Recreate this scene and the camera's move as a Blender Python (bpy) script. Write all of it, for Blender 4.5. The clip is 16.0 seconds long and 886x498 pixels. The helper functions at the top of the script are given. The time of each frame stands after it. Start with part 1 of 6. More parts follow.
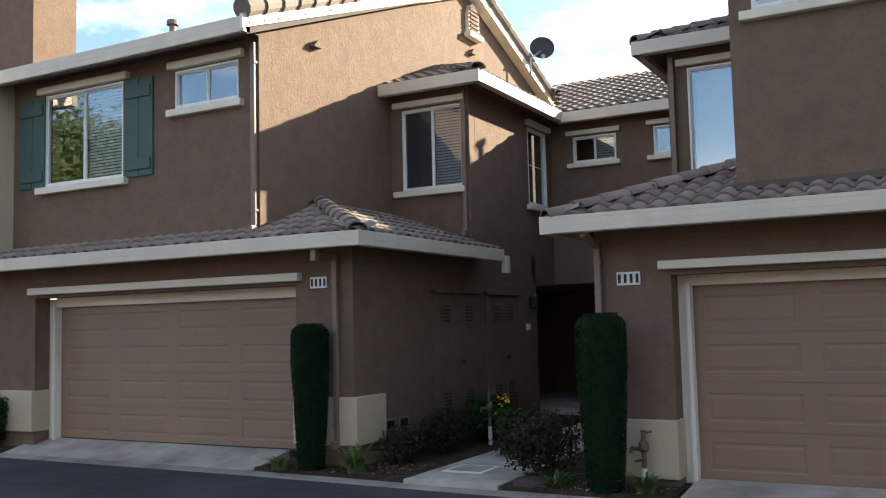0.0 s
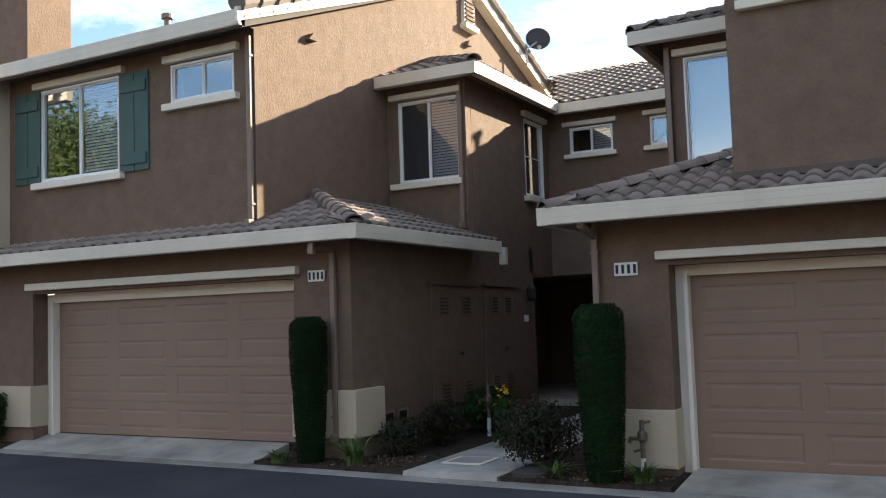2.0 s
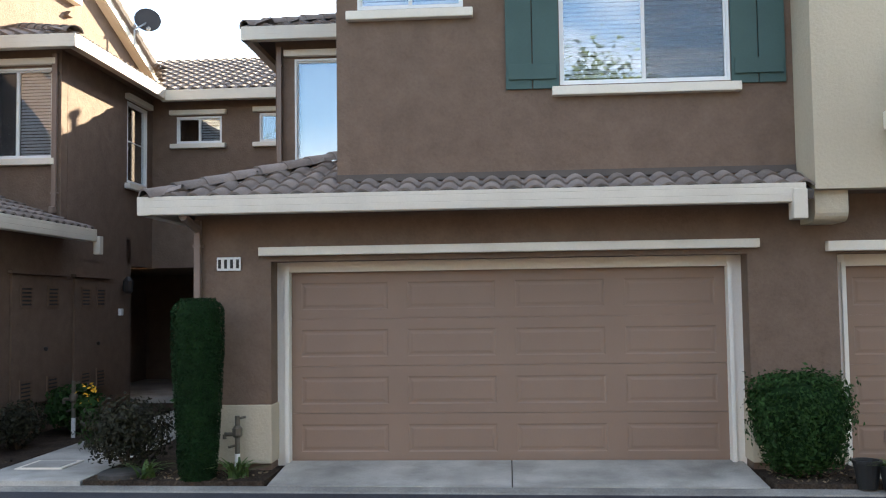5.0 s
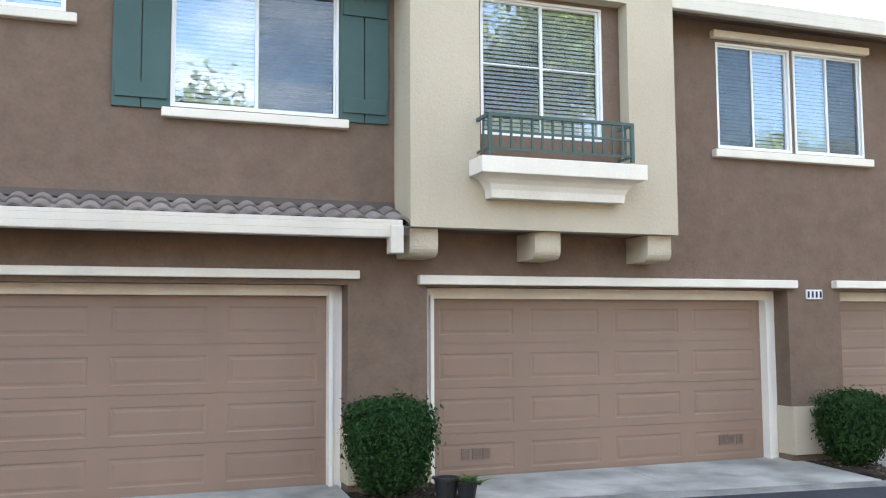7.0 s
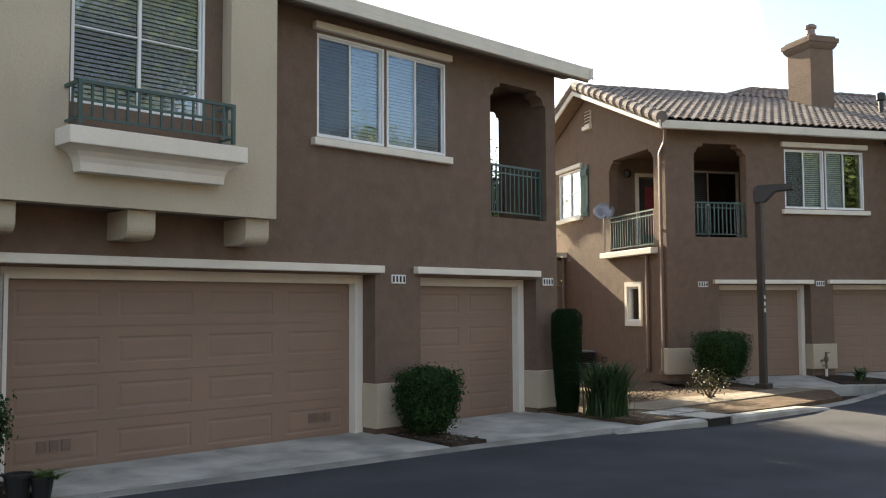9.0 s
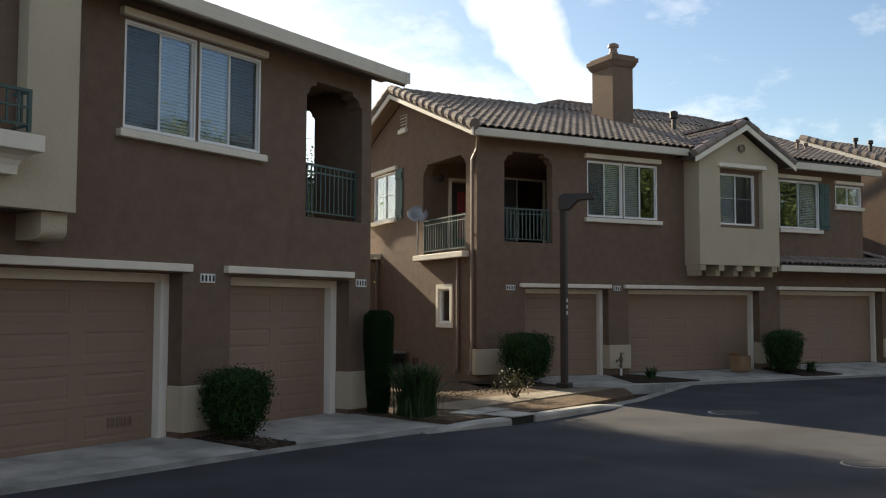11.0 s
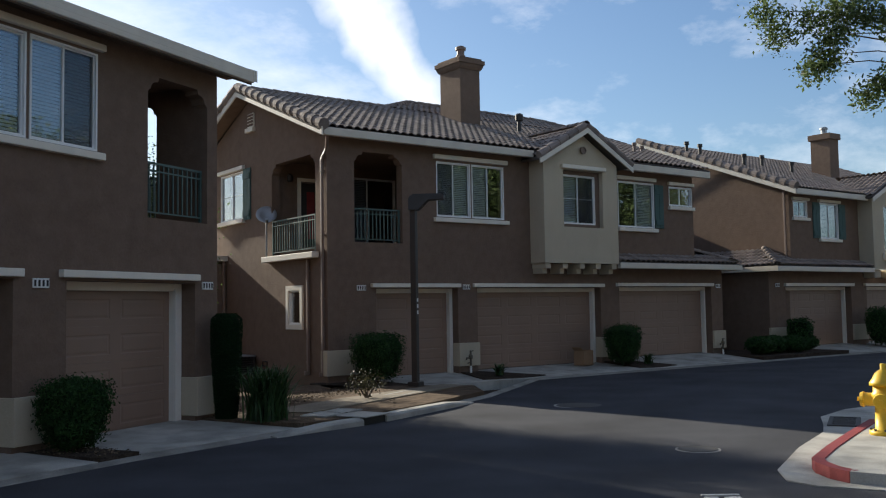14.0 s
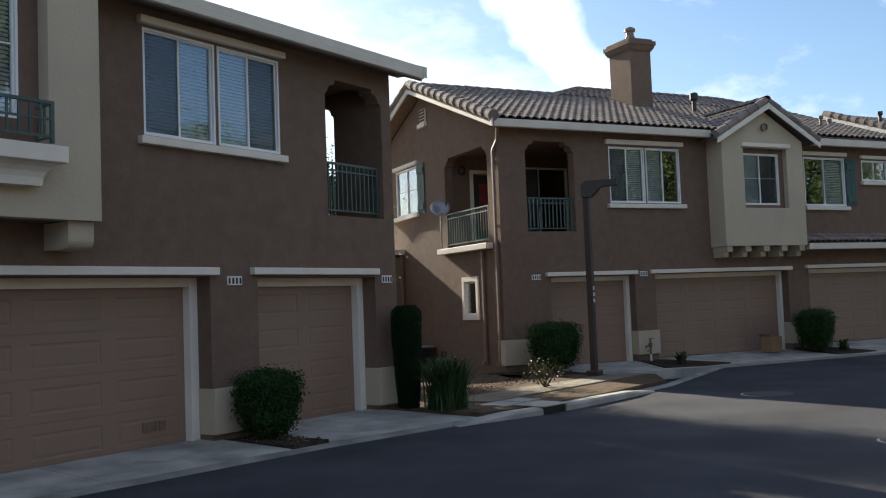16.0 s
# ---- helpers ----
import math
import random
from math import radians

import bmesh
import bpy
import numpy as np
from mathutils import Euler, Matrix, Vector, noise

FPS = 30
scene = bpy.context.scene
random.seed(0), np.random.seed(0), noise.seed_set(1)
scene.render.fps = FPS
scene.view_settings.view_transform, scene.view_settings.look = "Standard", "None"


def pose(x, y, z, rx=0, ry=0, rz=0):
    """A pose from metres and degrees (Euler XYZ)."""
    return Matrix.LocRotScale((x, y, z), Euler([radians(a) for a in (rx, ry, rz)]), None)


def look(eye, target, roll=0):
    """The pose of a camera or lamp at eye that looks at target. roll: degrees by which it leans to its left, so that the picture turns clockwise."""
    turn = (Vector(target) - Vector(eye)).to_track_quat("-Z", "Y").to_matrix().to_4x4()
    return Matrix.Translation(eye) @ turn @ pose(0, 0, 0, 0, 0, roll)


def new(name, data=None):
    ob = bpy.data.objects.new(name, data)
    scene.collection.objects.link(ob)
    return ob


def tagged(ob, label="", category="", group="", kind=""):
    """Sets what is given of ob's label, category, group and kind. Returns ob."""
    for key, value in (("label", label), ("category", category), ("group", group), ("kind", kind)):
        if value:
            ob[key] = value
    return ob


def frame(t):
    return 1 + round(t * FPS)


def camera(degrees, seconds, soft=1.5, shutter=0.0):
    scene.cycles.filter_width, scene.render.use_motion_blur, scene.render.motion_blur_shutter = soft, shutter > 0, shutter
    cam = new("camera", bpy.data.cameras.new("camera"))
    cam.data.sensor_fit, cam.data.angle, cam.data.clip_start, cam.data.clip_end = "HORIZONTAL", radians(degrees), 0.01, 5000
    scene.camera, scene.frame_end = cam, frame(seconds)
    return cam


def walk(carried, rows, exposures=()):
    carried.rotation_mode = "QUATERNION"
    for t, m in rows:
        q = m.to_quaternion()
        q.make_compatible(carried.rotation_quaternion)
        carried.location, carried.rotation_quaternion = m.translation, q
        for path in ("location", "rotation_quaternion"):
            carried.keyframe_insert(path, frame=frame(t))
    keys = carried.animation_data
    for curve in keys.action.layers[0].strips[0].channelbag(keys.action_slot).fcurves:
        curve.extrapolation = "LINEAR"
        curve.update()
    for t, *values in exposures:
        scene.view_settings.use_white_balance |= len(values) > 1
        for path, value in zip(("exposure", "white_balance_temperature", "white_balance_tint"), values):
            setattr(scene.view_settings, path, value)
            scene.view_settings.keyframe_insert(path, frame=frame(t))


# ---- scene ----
# exposure in stops along the clip
EXPOSURES = [(0, 2.24, 7150, 10), (2, 2.27, 7150, 10), (3.5, 2.3, 7100, 10), (4.5, 2.7, 7200, 10), (7, 3.56, 7200, 10), (7.5, 3.22, 7150, 10), (8, 2.83, 7200, 10), (9, 2.2, 7550, 10), (10, 1.63, 7850, 10), (12.5, 1.2, 6650, 10), (13.5, 1.1, 6550, 10), (14, 0.87, 6350, 10), (14.5, 1.06, 6350, 10), (15.5, 1.18, 6300, 10), (16, 1.35, 6600, 10)]
cam = camera(51.06, 16.0, soft=1.15)
PATH = [
    (0, pose(0, 0, 1.78, 94.60, 1.42, 28.36)),
    (0.5, pose(0, 0, 1.78, 94.43, 1.58, 28.51)),
    (1, pose(0, 0, 1.78, 94.25, 1.66, 28.24)),
    (1.5, pose(0, 0, 1.78, 94.07, 1.77, 28.18)),
    (2, pose(0, 0, 1.78, 94.11, 1.92, 28.24)),
    (2.5, pose(0, 0, 1.78, 94.17, 1.97, 27.77)),
    (3, pose(0, 0, 1.78, 94.25, 2.09, 26.90)),
    (3.5, pose(0, 0, 1.78, 94.04, 1.98, 24.15)),
    (4, pose(0, 0, 1.78, 93.73, 1.31, 18.13)),
    (4.5, pose(0, 0, 1.78, 93.36, 0.87, 10.56)),
    (4.7, pose(0, 0, 1.78, 93.25, 0.88, 7.89)),
    (6.8, pose(0, 0, 1.78, 94.52, 0.09, -17.85)),
    (7, pose(0, 0, 1.78, 94.76, 0.33, -20.04)),
    (7.5, pose(0, 0, 1.78, 94.73, 0.89, -26.55)),
    (8, pose(0, 0, 1.78, 94.09, 0.76, -34.01)),
    (8.5, pose(0, 0, 1.78, 93.62, 0.39, -39.72)),
    (9, pose(0, 0, 1.78, 93.54, 0.32, -44.58)),
    (9.5, pose(0, 0, 1.78, 93.51, 0.30, -48.54)),
    (10, pose(0, 0, 1.78, 93.54, 0.17, -51.44)),
    (10.2, pose(0, 0, 1.78, 93.64, 0.14, -52.50)),
    (12.3, pose(0, 0, 1.78, 93.30, 0.47, -60.12)),
    (12.5, pose(0, 0, 1.78, 93.37, 0.85, -60.59)),
    (13, pose(0, 0, 1.78, 93.52, 1.31, -61.32)),
    (13.5, pose(0, 0, 1.78, 93.55, 1.32, -63.12)),
    (14, pose(0, 0, 1.78, 93.55, 0.92, -65.25)),
    (14.5, pose(0, 0, 1.78, 93.40, 0.96, -65.09)),
    (15, pose(0, 0, 1.78, 93.00, 1.08, -63.75)),
    (15.5, pose(0, 0, 1.78, 92.98, 1.58, -60.09)),
    (16, pose(0, 0, 1.78, 93.20, 2.20, -54.45)),
]
walk(cam, PATH, EXPOSURES)

# ---- sky and sun: low, from behind the houses ----
SUN_AZ, SUN_EL = 24.0, 22.6          # degrees from +y towards +x, and above the horizon
world = bpy.data.worlds.new("sky")
scene.world = world
world.use_nodes = True
wn, wl = world.node_tree.nodes, world.node_tree.links
wn.clear()
sky = wn.new("ShaderNodeTexSky")
sky.sky_type, sky.sun_disc = "NISHITA", False
sky.sun_elevation, sky.sun_rotation = radians(SUN_EL), radians(SUN_AZ)
sky.air_density, sky.dust_density, sky.ozone_density = 1.1, 0.8, 2.0
tc = wn.new("ShaderNodeTexCoord")
mp = wn.new("ShaderNodeMapping")
mp.inputs["Scale"].default_value = (1.1, 2.2, 4.5)
mp.inputs["Rotation"].default_value = (0.2, 0.35, 0.9)
cn = wn.new("ShaderNodeTexNoise")
cn.inputs["Scale"].default_value, cn.inputs["Detail"].default_value, cn.inputs["Roughness"].default_value = 1.9, 9.0, 0.62
cr = wn.new("ShaderNodeValToRGB")
cr.color_ramp.elements[0].position, cr.color_ramp.elements[1].position = 0.47, 0.82
mx = wn.new("ShaderNodeMix")
mx.data_type = "RGBA"
mx.inputs["B"].default_value = (11.0, 11.2, 11.6, 1)
bg = wn.new("ShaderNodeBackground")
bg.inputs["Strength"].default_value = 0.06
out = wn.new("ShaderNodeOutputWorld")
wl.new(tc.outputs["Generated"], mp.inputs["Vector"])
wl.new(mp.outputs["Vector"], cn.inputs["Vector"])
wl.new(cn.outputs["Fac"], cr.inputs["Fac"])
tint = wn.new("ShaderNodeVectorMath")
tint.operation = "MULTIPLY"
tint.inputs[1].default_value = (0.88, 0.99, 1.13)
wl.new(sky.outputs["Color"], tint.inputs[0])
wl.new(tint.outputs["Vector"], mx.inputs["A"])
# one bright drawn-out cloud
sd = Vector((0.809, 0.495, 0.317)).cross(Vector((0.862, 0.459, 0.217))).normalized()
dn = wn.new("ShaderNodeVectorMath")
dn.operation = "DOT_PRODUCT"
dn.inputs[1].default_value = sd
wl.new(tc.outputs["Generated"], dn.inputs[0])
n5 = wn.new("ShaderNodeTexNoise")
n5.inputs["Scale"].default_value, n5.inputs["Detail"].default_value = 9.0, 8
wl.new(tc.outputs["Generated"], n5.inputs["Vector"])
ma = wn.new("ShaderNodeMath")
ma.operation = "MULTIPLY_ADD"
ma.inputs[1].default_value, ma.inputs[2].default_value = 0.11, -0.026
wl.new(n5.outputs["Fac"], ma.inputs[0])
sm_ = wn.new("ShaderNodeMath")
sm_.operation = "ADD"
wl.new(dn.outputs["Value"], sm_.inputs[0])
wl.new(ma.outputs[0], sm_.inputs[1])
ab = wn.new("ShaderNodeMath")
ab.operation = "ABSOLUTE"
wl.new(sm_.outputs[0], ab.inputs[0])
m1 = wn.new("ShaderNodeMapRange")
m1.inputs["From Min"].default_value, m1.inputs["From Max"].default_value = 0.035, 0.008
wl.new(ab.outputs[0], m1.inputs["Value"])
dm = wn.new("ShaderNodeVectorMath")
dm.operation = "DOT_PRODUCT"
dm.inputs[1].default_value = (0.812, 0.489, 0.318)
wl.new(tc.outputs["Generated"], dm.inputs[0])
m2_ = wn.new("ShaderNodeMapRange")
m2_.inputs["From Min"].default_value, m2_.inputs["From Max"].default_value = 0.972, 0.992
wl.new(dm.outputs["Value"], m2_.inputs["Value"])
mm = wn.new("ShaderNodeMath")
mm.operation = "MULTIPLY"
wl.new(m1.outputs["Result"], mm.inputs[0])
wl.new(m2_.outputs["Result"], mm.inputs[1])
mxx = wn.new("ShaderNodeMath")
mxx.operation = "MAXIMUM"
wl.new(mm.outputs[0], mxx.inputs[0])
wl.new(cr.outputs["Color"], mxx.inputs[1])
wl.new(mxx.outputs[0], mx.inputs["Factor"])
wl.new(mx.outputs["Result"], bg.inputs["Color"])
wl.new(bg.outputs["Background"], out.inputs["Surface"])

sun = new("sun", bpy.data.lights.new("sun", "SUN"))
sun.data.energy, sun.data.angle, sun.data.color = 4.8, radians(0.55), (1.0, 0.92, 0.76)
saz, sel = radians(SUN_AZ), radians(SUN_EL)
sdir = Vector((math.sin(saz) * math.cos(sel), math.cos(saz) * math.cos(sel), math.sin(sel)))
sun.matrix_world = look(sdir * 60, (0, 0, 0))


# ---- materials ----
def mat(name, color, rough=0.8, metal=0.0, spec=0.4, var=0.12, scale=3.0, bump=0.0, bscale=60.0, fine=0.06, stain=0.0, rnd=0.0, voronoi=False, trowel=0.0):
    m = bpy.data.materials.new(name)
    m.use_nodes = True
    n, l = m.node_tree.nodes, m.node_tree.links
    b = n["Principled BSDF"]
    b.inputs["Roughness"].default_value, b.inputs["Metallic"].default_value = rough, metal
    b.inputs["Specular IOR Level"].default_value = spec
    co = n.new("ShaderNodeTexCoord")
    n1 = n.new("ShaderNodeTexNoise")
    n1.inputs["Scale"].default_value, n1.inputs["Detail"].default_value = scale, 6
    n2 = n.new("ShaderNodeTexNoise")
    n2.inputs["Scale"].default_value, n2.inputs["Detail"].default_value = bscale, 4
    l.new(co.outputs["Object"], n1.inputs["Vector"])
    l.new(co.outputs["Object"], n2.inputs["Vector"])
    r1 = n.new("ShaderNodeMapRange")
    r1.inputs["From Min"].default_value, r1.inputs["From Max"].default_value = 0.3, 0.7
    r1.inputs["To Min"].default_value, r1.inputs["To Max"].default_value = 1 - var, 1 + var
    r2 = n.new("ShaderNodeMapRange")
    r2.inputs["From Min"].default_value, r2.inputs["From Max"].default_value = 0.3, 0.7
    r2.inputs["To Min"].default_value, r2.inputs["To Max"].default_value = 1 - fine, 1 + fine
    l.new(n1.outputs["Fac"], r1.inputs["Value"])
    l.new(n2.outputs["Fac"], r2.inputs["Value"])
    mul = n.new("ShaderNodeMath")
    mul.operation = "MULTIPLY"
    l.new(r1.outputs["Result"], mul.inputs[0])
    l.new(r2.outputs["Result"], mul.inputs[1])
    val = mul.outputs[0]
    if rnd:
        oi = n.new("ShaderNodeObjectInfo")
        geo = n.new("ShaderNodeNewGeometry")
        ad = n.new("ShaderNodeMath")
        ad.operation = "ADD"
        l.new(oi.outputs["Random"], ad.inputs[0])
        l.new(geo.outputs["Random Per Island"], ad.inputs[1])
        fr_ = n.new("ShaderNodeMath")
        fr_.operation = "FRACT"
        l.new(ad.outputs[0], fr_.inputs[0])
        r3 = n.new("ShaderNodeMapRange")
        r3.inputs["To Min"].default_value, r3.inputs["To Max"].default_value = 1 - rnd, 1 + rnd
        l.new(fr_.outputs[0], r3.inputs["Value"])
        m2 = n.new("ShaderNodeMath")
        m2.operation = "MULTIPLY"
        l.new(val, m2.inputs[0])
        l.new(r3.outputs["Result"], m2.inputs[1])
        val = m2.outputs[0]
    if stain:
        mpn = n.new("ShaderNodeMapping")
        mpn.inputs["Scale"].default_value = (1.5, 1.5, 0.55)
        n3 = n.new("ShaderNodeTexNoise")
        n3.inputs["Scale"].default_value, n3.inputs["Detail"].default_value = 1.6, 7
        l.new(co.outputs["Object"], mpn.inputs["Vector"])
        l.new(mpn.outputs["Vector"], n3.inputs["Vector"])
        r4 = n.new("ShaderNodeMapRange")
        r4.inputs["From Min"].default_value, r4.inputs["From Max"].default_value = 0.45, 0.75
        r4.inputs["To Min"].default_value, r4.inputs["To Max"].default_value = 1.0, 1 - stain
        l.new(n3.outputs["Fac"], r4.inputs["Value"])
        m3 = n.new("ShaderNodeMath")
        m3.operation = "MULTIPLY"
        l.new(val, m3.inputs[0])
        l.new(r4.outputs["Result"], m3.inputs[1])
        val = m3.outputs[0]
    sc = n.new("ShaderNodeVectorMath")
    sc.operation = "SCALE"
    sc.inputs[0].default_value = color
    l.new(val, sc.inputs["Scale"])
    l.new(sc.outputs["Vector"], b.inputs["Base Color"])
    if bump:
        bp = n.new("ShaderNodeBump")
        bp.inputs["Strength"].default_value, bp.inputs["Distance"].default_value = 1.0, bump
        src = n2.outputs["Fac"]
        if voronoi:
            vo = n.new("ShaderNodeTexVoronoi")
            vo.inputs["Scale"].default_value = bscale * 0.6
            l.new(co.outputs["Object"], vo.inputs["Vector"])
            sm = n.new("ShaderNodeMath")
            sm.operation = "ADD"
            l.new(n2.outputs["Fac"], sm.inputs[0])
            l.new(vo.outputs["Distance"], sm.inputs[1])
            src = sm.outputs[0]
        if trowel:
            n4 = n.new("ShaderNodeTexNoise")
            n4.inputs["Scale"].default_value, n4.inputs["Detail"].default_value, n4.inputs["Roughness"].default_value = 17.0, 6, 0.68
            l.new(co.outputs["Object"], n4.inputs["Vector"])
            r5 = n.new("ShaderNodeMapRange")
            r5.interpolation_type = "SMOOTHSTEP"
            r5.inputs["From Min"].default_value, r5.inputs["From Max"].default_value = 0.40, 0.62
            r5.inputs["To Min"].default_value, r5.inputs["To Max"].default_value = 0.0, trowel
            l.new(n4.outputs["Fac"], r5.inputs["Value"])
            s2 = n.new("ShaderNodeMath")
            s2.operation = "ADD"
            l.new(src, s2.inputs[0])
            l.new(r5.outputs["Result"], s2.inputs[1])
            src = s2.outputs[0]
        l.new(src, bp.inputs["Height"])
        l.new(bp.outputs["Normal"], b.inputs["Normal"])
    return m


STUCCO = mat("brown stucco", (0.182, 0.126, 0.093), 0.92, spec=0.2, var=0.09, scale=5.5, bump=0.0019, bscale=34, fine=0.055, stain=0.07, voronoi=True, trowel=0.9)
CREAM = mat("cream stucco", (0.52, 0.45, 0.335), 0.9, spec=0.2, var=0.05, scale=0.8, bump=0.0016, bscale=34, fine=0.03, stain=0.07, voronoi=True, trowel=0.8)
TRIM = mat("off-white painted trim", (0.79, 0.73, 0.62), 0.65, var=0.04, scale=2, bump=0.002, bscale=40, fine=0.03, stain=0.08)
GUTTER = mat("painted metal gutter", (0.66, 0.60, 0.50), 0.5, var=0.05, scale=1.2, fine=0.03, stain=0.10)
JAMB = mat("white painted timber", (0.84, 0.80, 0.71), 0.6, var=0.04, scale=2, fine=0.03, stain=0.06)
DOOR = mat("tan painted steel", (0.270, 0.181, 0.131), 0.5, var=0.05, scale=0.8, bump=0.0012, bscale=90, fine=0.025, stain=0.06)
GREEN = mat("green painted wood", (0.053, 0.105, 0.095), 0.65, var=0.08, scale=2.5, bump=0.001, bscale=70, fine=0.05)
RAIL = mat("green painted steel", (0.063, 0.107, 0.096), 0.45, var=0.06, scale=4, fine=0.04)
TILE = mat("concrete roof tile", (0.225, 0.186, 0.163), 0.85, spec=0.25, var=0.12, scale=3, bump=0.004, bscale=60, fine=0.12, rnd=0.22)
ROOFBED = mat("roof underlay", (0.11, 0.093, 0.082), 0.95, var=0.1)
PIPE = mat("brown painted downpipe", (0.222, 0.159, 0.126), 0.5, var=0.05, fine=0.03)
VINYL = mat("white vinyl", (0.80, 0.80, 0.78), 0.4, var=0.02, fine=0.01)
BLIND = mat("white slat blind", (0.46, 0.47, 0.48), 0.6, var=0.04, fine=0.02)
# near-black colour holds the dimness of the rooms
DARK = mat("near-black unlit room", (0.02, 0.02, 0.022), 0.9, var=0.1)
ASPHALT = mat("asphalt", (0.060, 0.061, 0.067), 0.95, spec=0.08, var=0.22, scale=0.7, bump=0.003, bscale=120, fine=0.35)
CONCRETE = mat("concrete", (0.40, 0.385, 0.345), 0.85, spec=0.3, var=0.30, scale=1.3, bump=0.002, bscale=70, fine=0.12, stain=0.30)
GUTTERSTONE = mat("stained gutter concrete", (0.25, 0.24, 0.215), 0.88, spec=0.3, var=0.3, scale=1.6, bump=0.003, bscale=60, fine=0.2, stain=0.25)
# lighter than SOIL: sunlight on the alley mulch is put into the colour
SUNNY_MULCH = mat("dry brown mulch, lightened as sunlit", (0.115, 0.082, 0.056), 0.98, spec=0.1, var=0.35, scale=4, bump=0.02, bscale=38, fine=0.4)
SOIL = mat("dark mulch soil", (0.056, 0.042, 0.032), 0.98, spec=0.1, var=0.35, scale=5, bump=0.03, bscale=38, fine=0.45)
PLATE = mat("white number plate", (0.75, 0.75, 0.72), 0.5, var=0.02)
BLACK = mat("black paint and unlit gaps", (0.012, 0.012, 0.013), 0.5, var=0.05)
DKMETAL = mat("dark bronze metal", (0.045, 0.040, 0.038), 0.45, metal=0.3, var=0.08)
GREYMETAL = mat("grey metal", (0.36, 0.37, 0.38), 0.45, metal=0.5, var=0.06)
BRASS = mat("weathered brass pipe", (0.16, 0.14, 0.11), 0.5, metal=0.6, var=0.2, scale=12)
YELLOW = mat("yellow hydrant paint", (0.72, 0.46, 0.03), 0.45, var=0.08, scale=8, stain=0.1)
RED = mat("red kerb paint", (0.23, 0.033, 0.034), 0.75, var=0.15, scale=7, fine=0.12)
BARK = mat("bark", (0.10, 0.075, 0.055), 0.95, var=0.25, scale=8, bump=0.02, bscale=25, fine=0.2)
HEDGE = mat("dark hedge leaf and shaded shrub core", (0.009, 0.027, 0.008), 0.8, spec=0.12, var=0.25, scale=4, fine=0.1, rnd=0.45)
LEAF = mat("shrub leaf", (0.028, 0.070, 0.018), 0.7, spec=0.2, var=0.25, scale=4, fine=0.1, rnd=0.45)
REDLEAF = mat("reddish shrub leaf", (0.030, 0.030, 0.014), 0.6, var=0.3, scale=5, rnd=0.5)
TREELEAF = mat("tree leaf", (0.105, 0.145, 0.05), 0.6, var=0.25, scale=3, rnd=0.4)
DARKSTRAP = mat("dark strap leaf", (0.040, 0.085, 0.026), 0.6, var=0.25, scale=6, rnd=0.45)
GRASSY = mat("strap leaf", (0.11, 0.18, 0.055), 0.6, var=0.2, scale=6, rnd=0.4)
FLOWER = mat("yellow flower", (0.75, 0.42, 0.03), 0.7, var=0.1)
CARD = mat("brown cardboard", (0.30, 0.19, 0.11), 0.85, var=0.06, fine=0.04)
POT = mat("black plastic pot", (0.018, 0.018, 0.018), 0.5, var=0.1)
WHITEPAINT = mat("road paint", (0.45, 0.45, 0.44), 0.8, var=0.4, scale=9, fine=0.2)
IRON = mat("cast iron", (0.07, 0.065, 0.06), 0.7, metal=0.3, var=0.2, scale=12)


def glass():
    m = bpy.data.materials.new("window glass")
    m.use_nodes = True
    n, l = m.node_tree.nodes, m.node_tree.links
    n.clear()
    o = n.new("ShaderNodeOutputMaterial")
    tr = n.new("ShaderNodeBsdfTransparent")
    tr.inputs["Color"].default_value = (0.88, 0.91, 0.93, 1)
    gl = n.new("ShaderNodeBsdfGlossy")
    gl.inputs["Roughness"].default_value = 0.015
    gl.inputs["Color"].default_value = (0.95, 0.97, 1.0, 1)
    lwt = n.new("ShaderNodeLayerWeight")
    lwt.inputs["Blend"].default_value = 0.5
    pw = n.new("ShaderNodeMath")
    pw.operation = "POWER"
    pw.inputs[1].default_value = 4.0
    fz = n.new("ShaderNodeMath")
    fz.operation = "MULTIPLY_ADD"
    fz.inputs[1].default_value, fz.inputs[2].default_value = 0.85, 0.14
    l.new(lwt.outputs["Facing"], pw.inputs[0])
    l.new(pw.outputs[0], fz.inputs[0])
    mxs = n.new("ShaderNodeMixShader")
    nz = n.new("ShaderNodeTexNoise")
    nz.inputs["Scale"].default_value = 0.9
    bp = n.new("ShaderNodeBump")
    bp.inputs["Strength"].default_value, bp.inputs["Distance"].default_value = 0.5, 0.003
    co = n.new("ShaderNodeTexCoord")
    l.new(co.outputs["Object"], nz.inputs["Vector"])
    l.new(nz.outputs["Fac"], bp.inputs["Height"])
    l.new(bp.outputs["Normal"], gl.inputs["Normal"])
    l.new(fz.outputs[0], mxs.inputs["Fac"])
    l.new(tr.outputs["BSDF"], mxs.inputs[1])
    l.new(gl.outputs["BSDF"], mxs.inputs[2])
    l.new(mxs.outputs["Shader"], o.inputs["Surface"])
    return m


GLASS = glass()


def translucent(m, share):
    """Lets light through a leaf."""
    n, l = m.node_tree.nodes, m.node_tree.links
    b = n["Principled BSDF"]
    t = n.new("ShaderNodeBsdfTranslucent")
    x = n.new("ShaderNodeMixShader")
    x.inputs["Fac"].default_value = share
    l.new(b.inputs["Base Color"].links[0].from_socket, t.inputs["Color"])
    l.new(b.outputs["BSDF"], x.inputs[1])
    l.new(t.outputs["BSDF"], x.inputs[2])
    l.new(x.outputs["Shader"], n["Material Output"].inputs["Surface"])


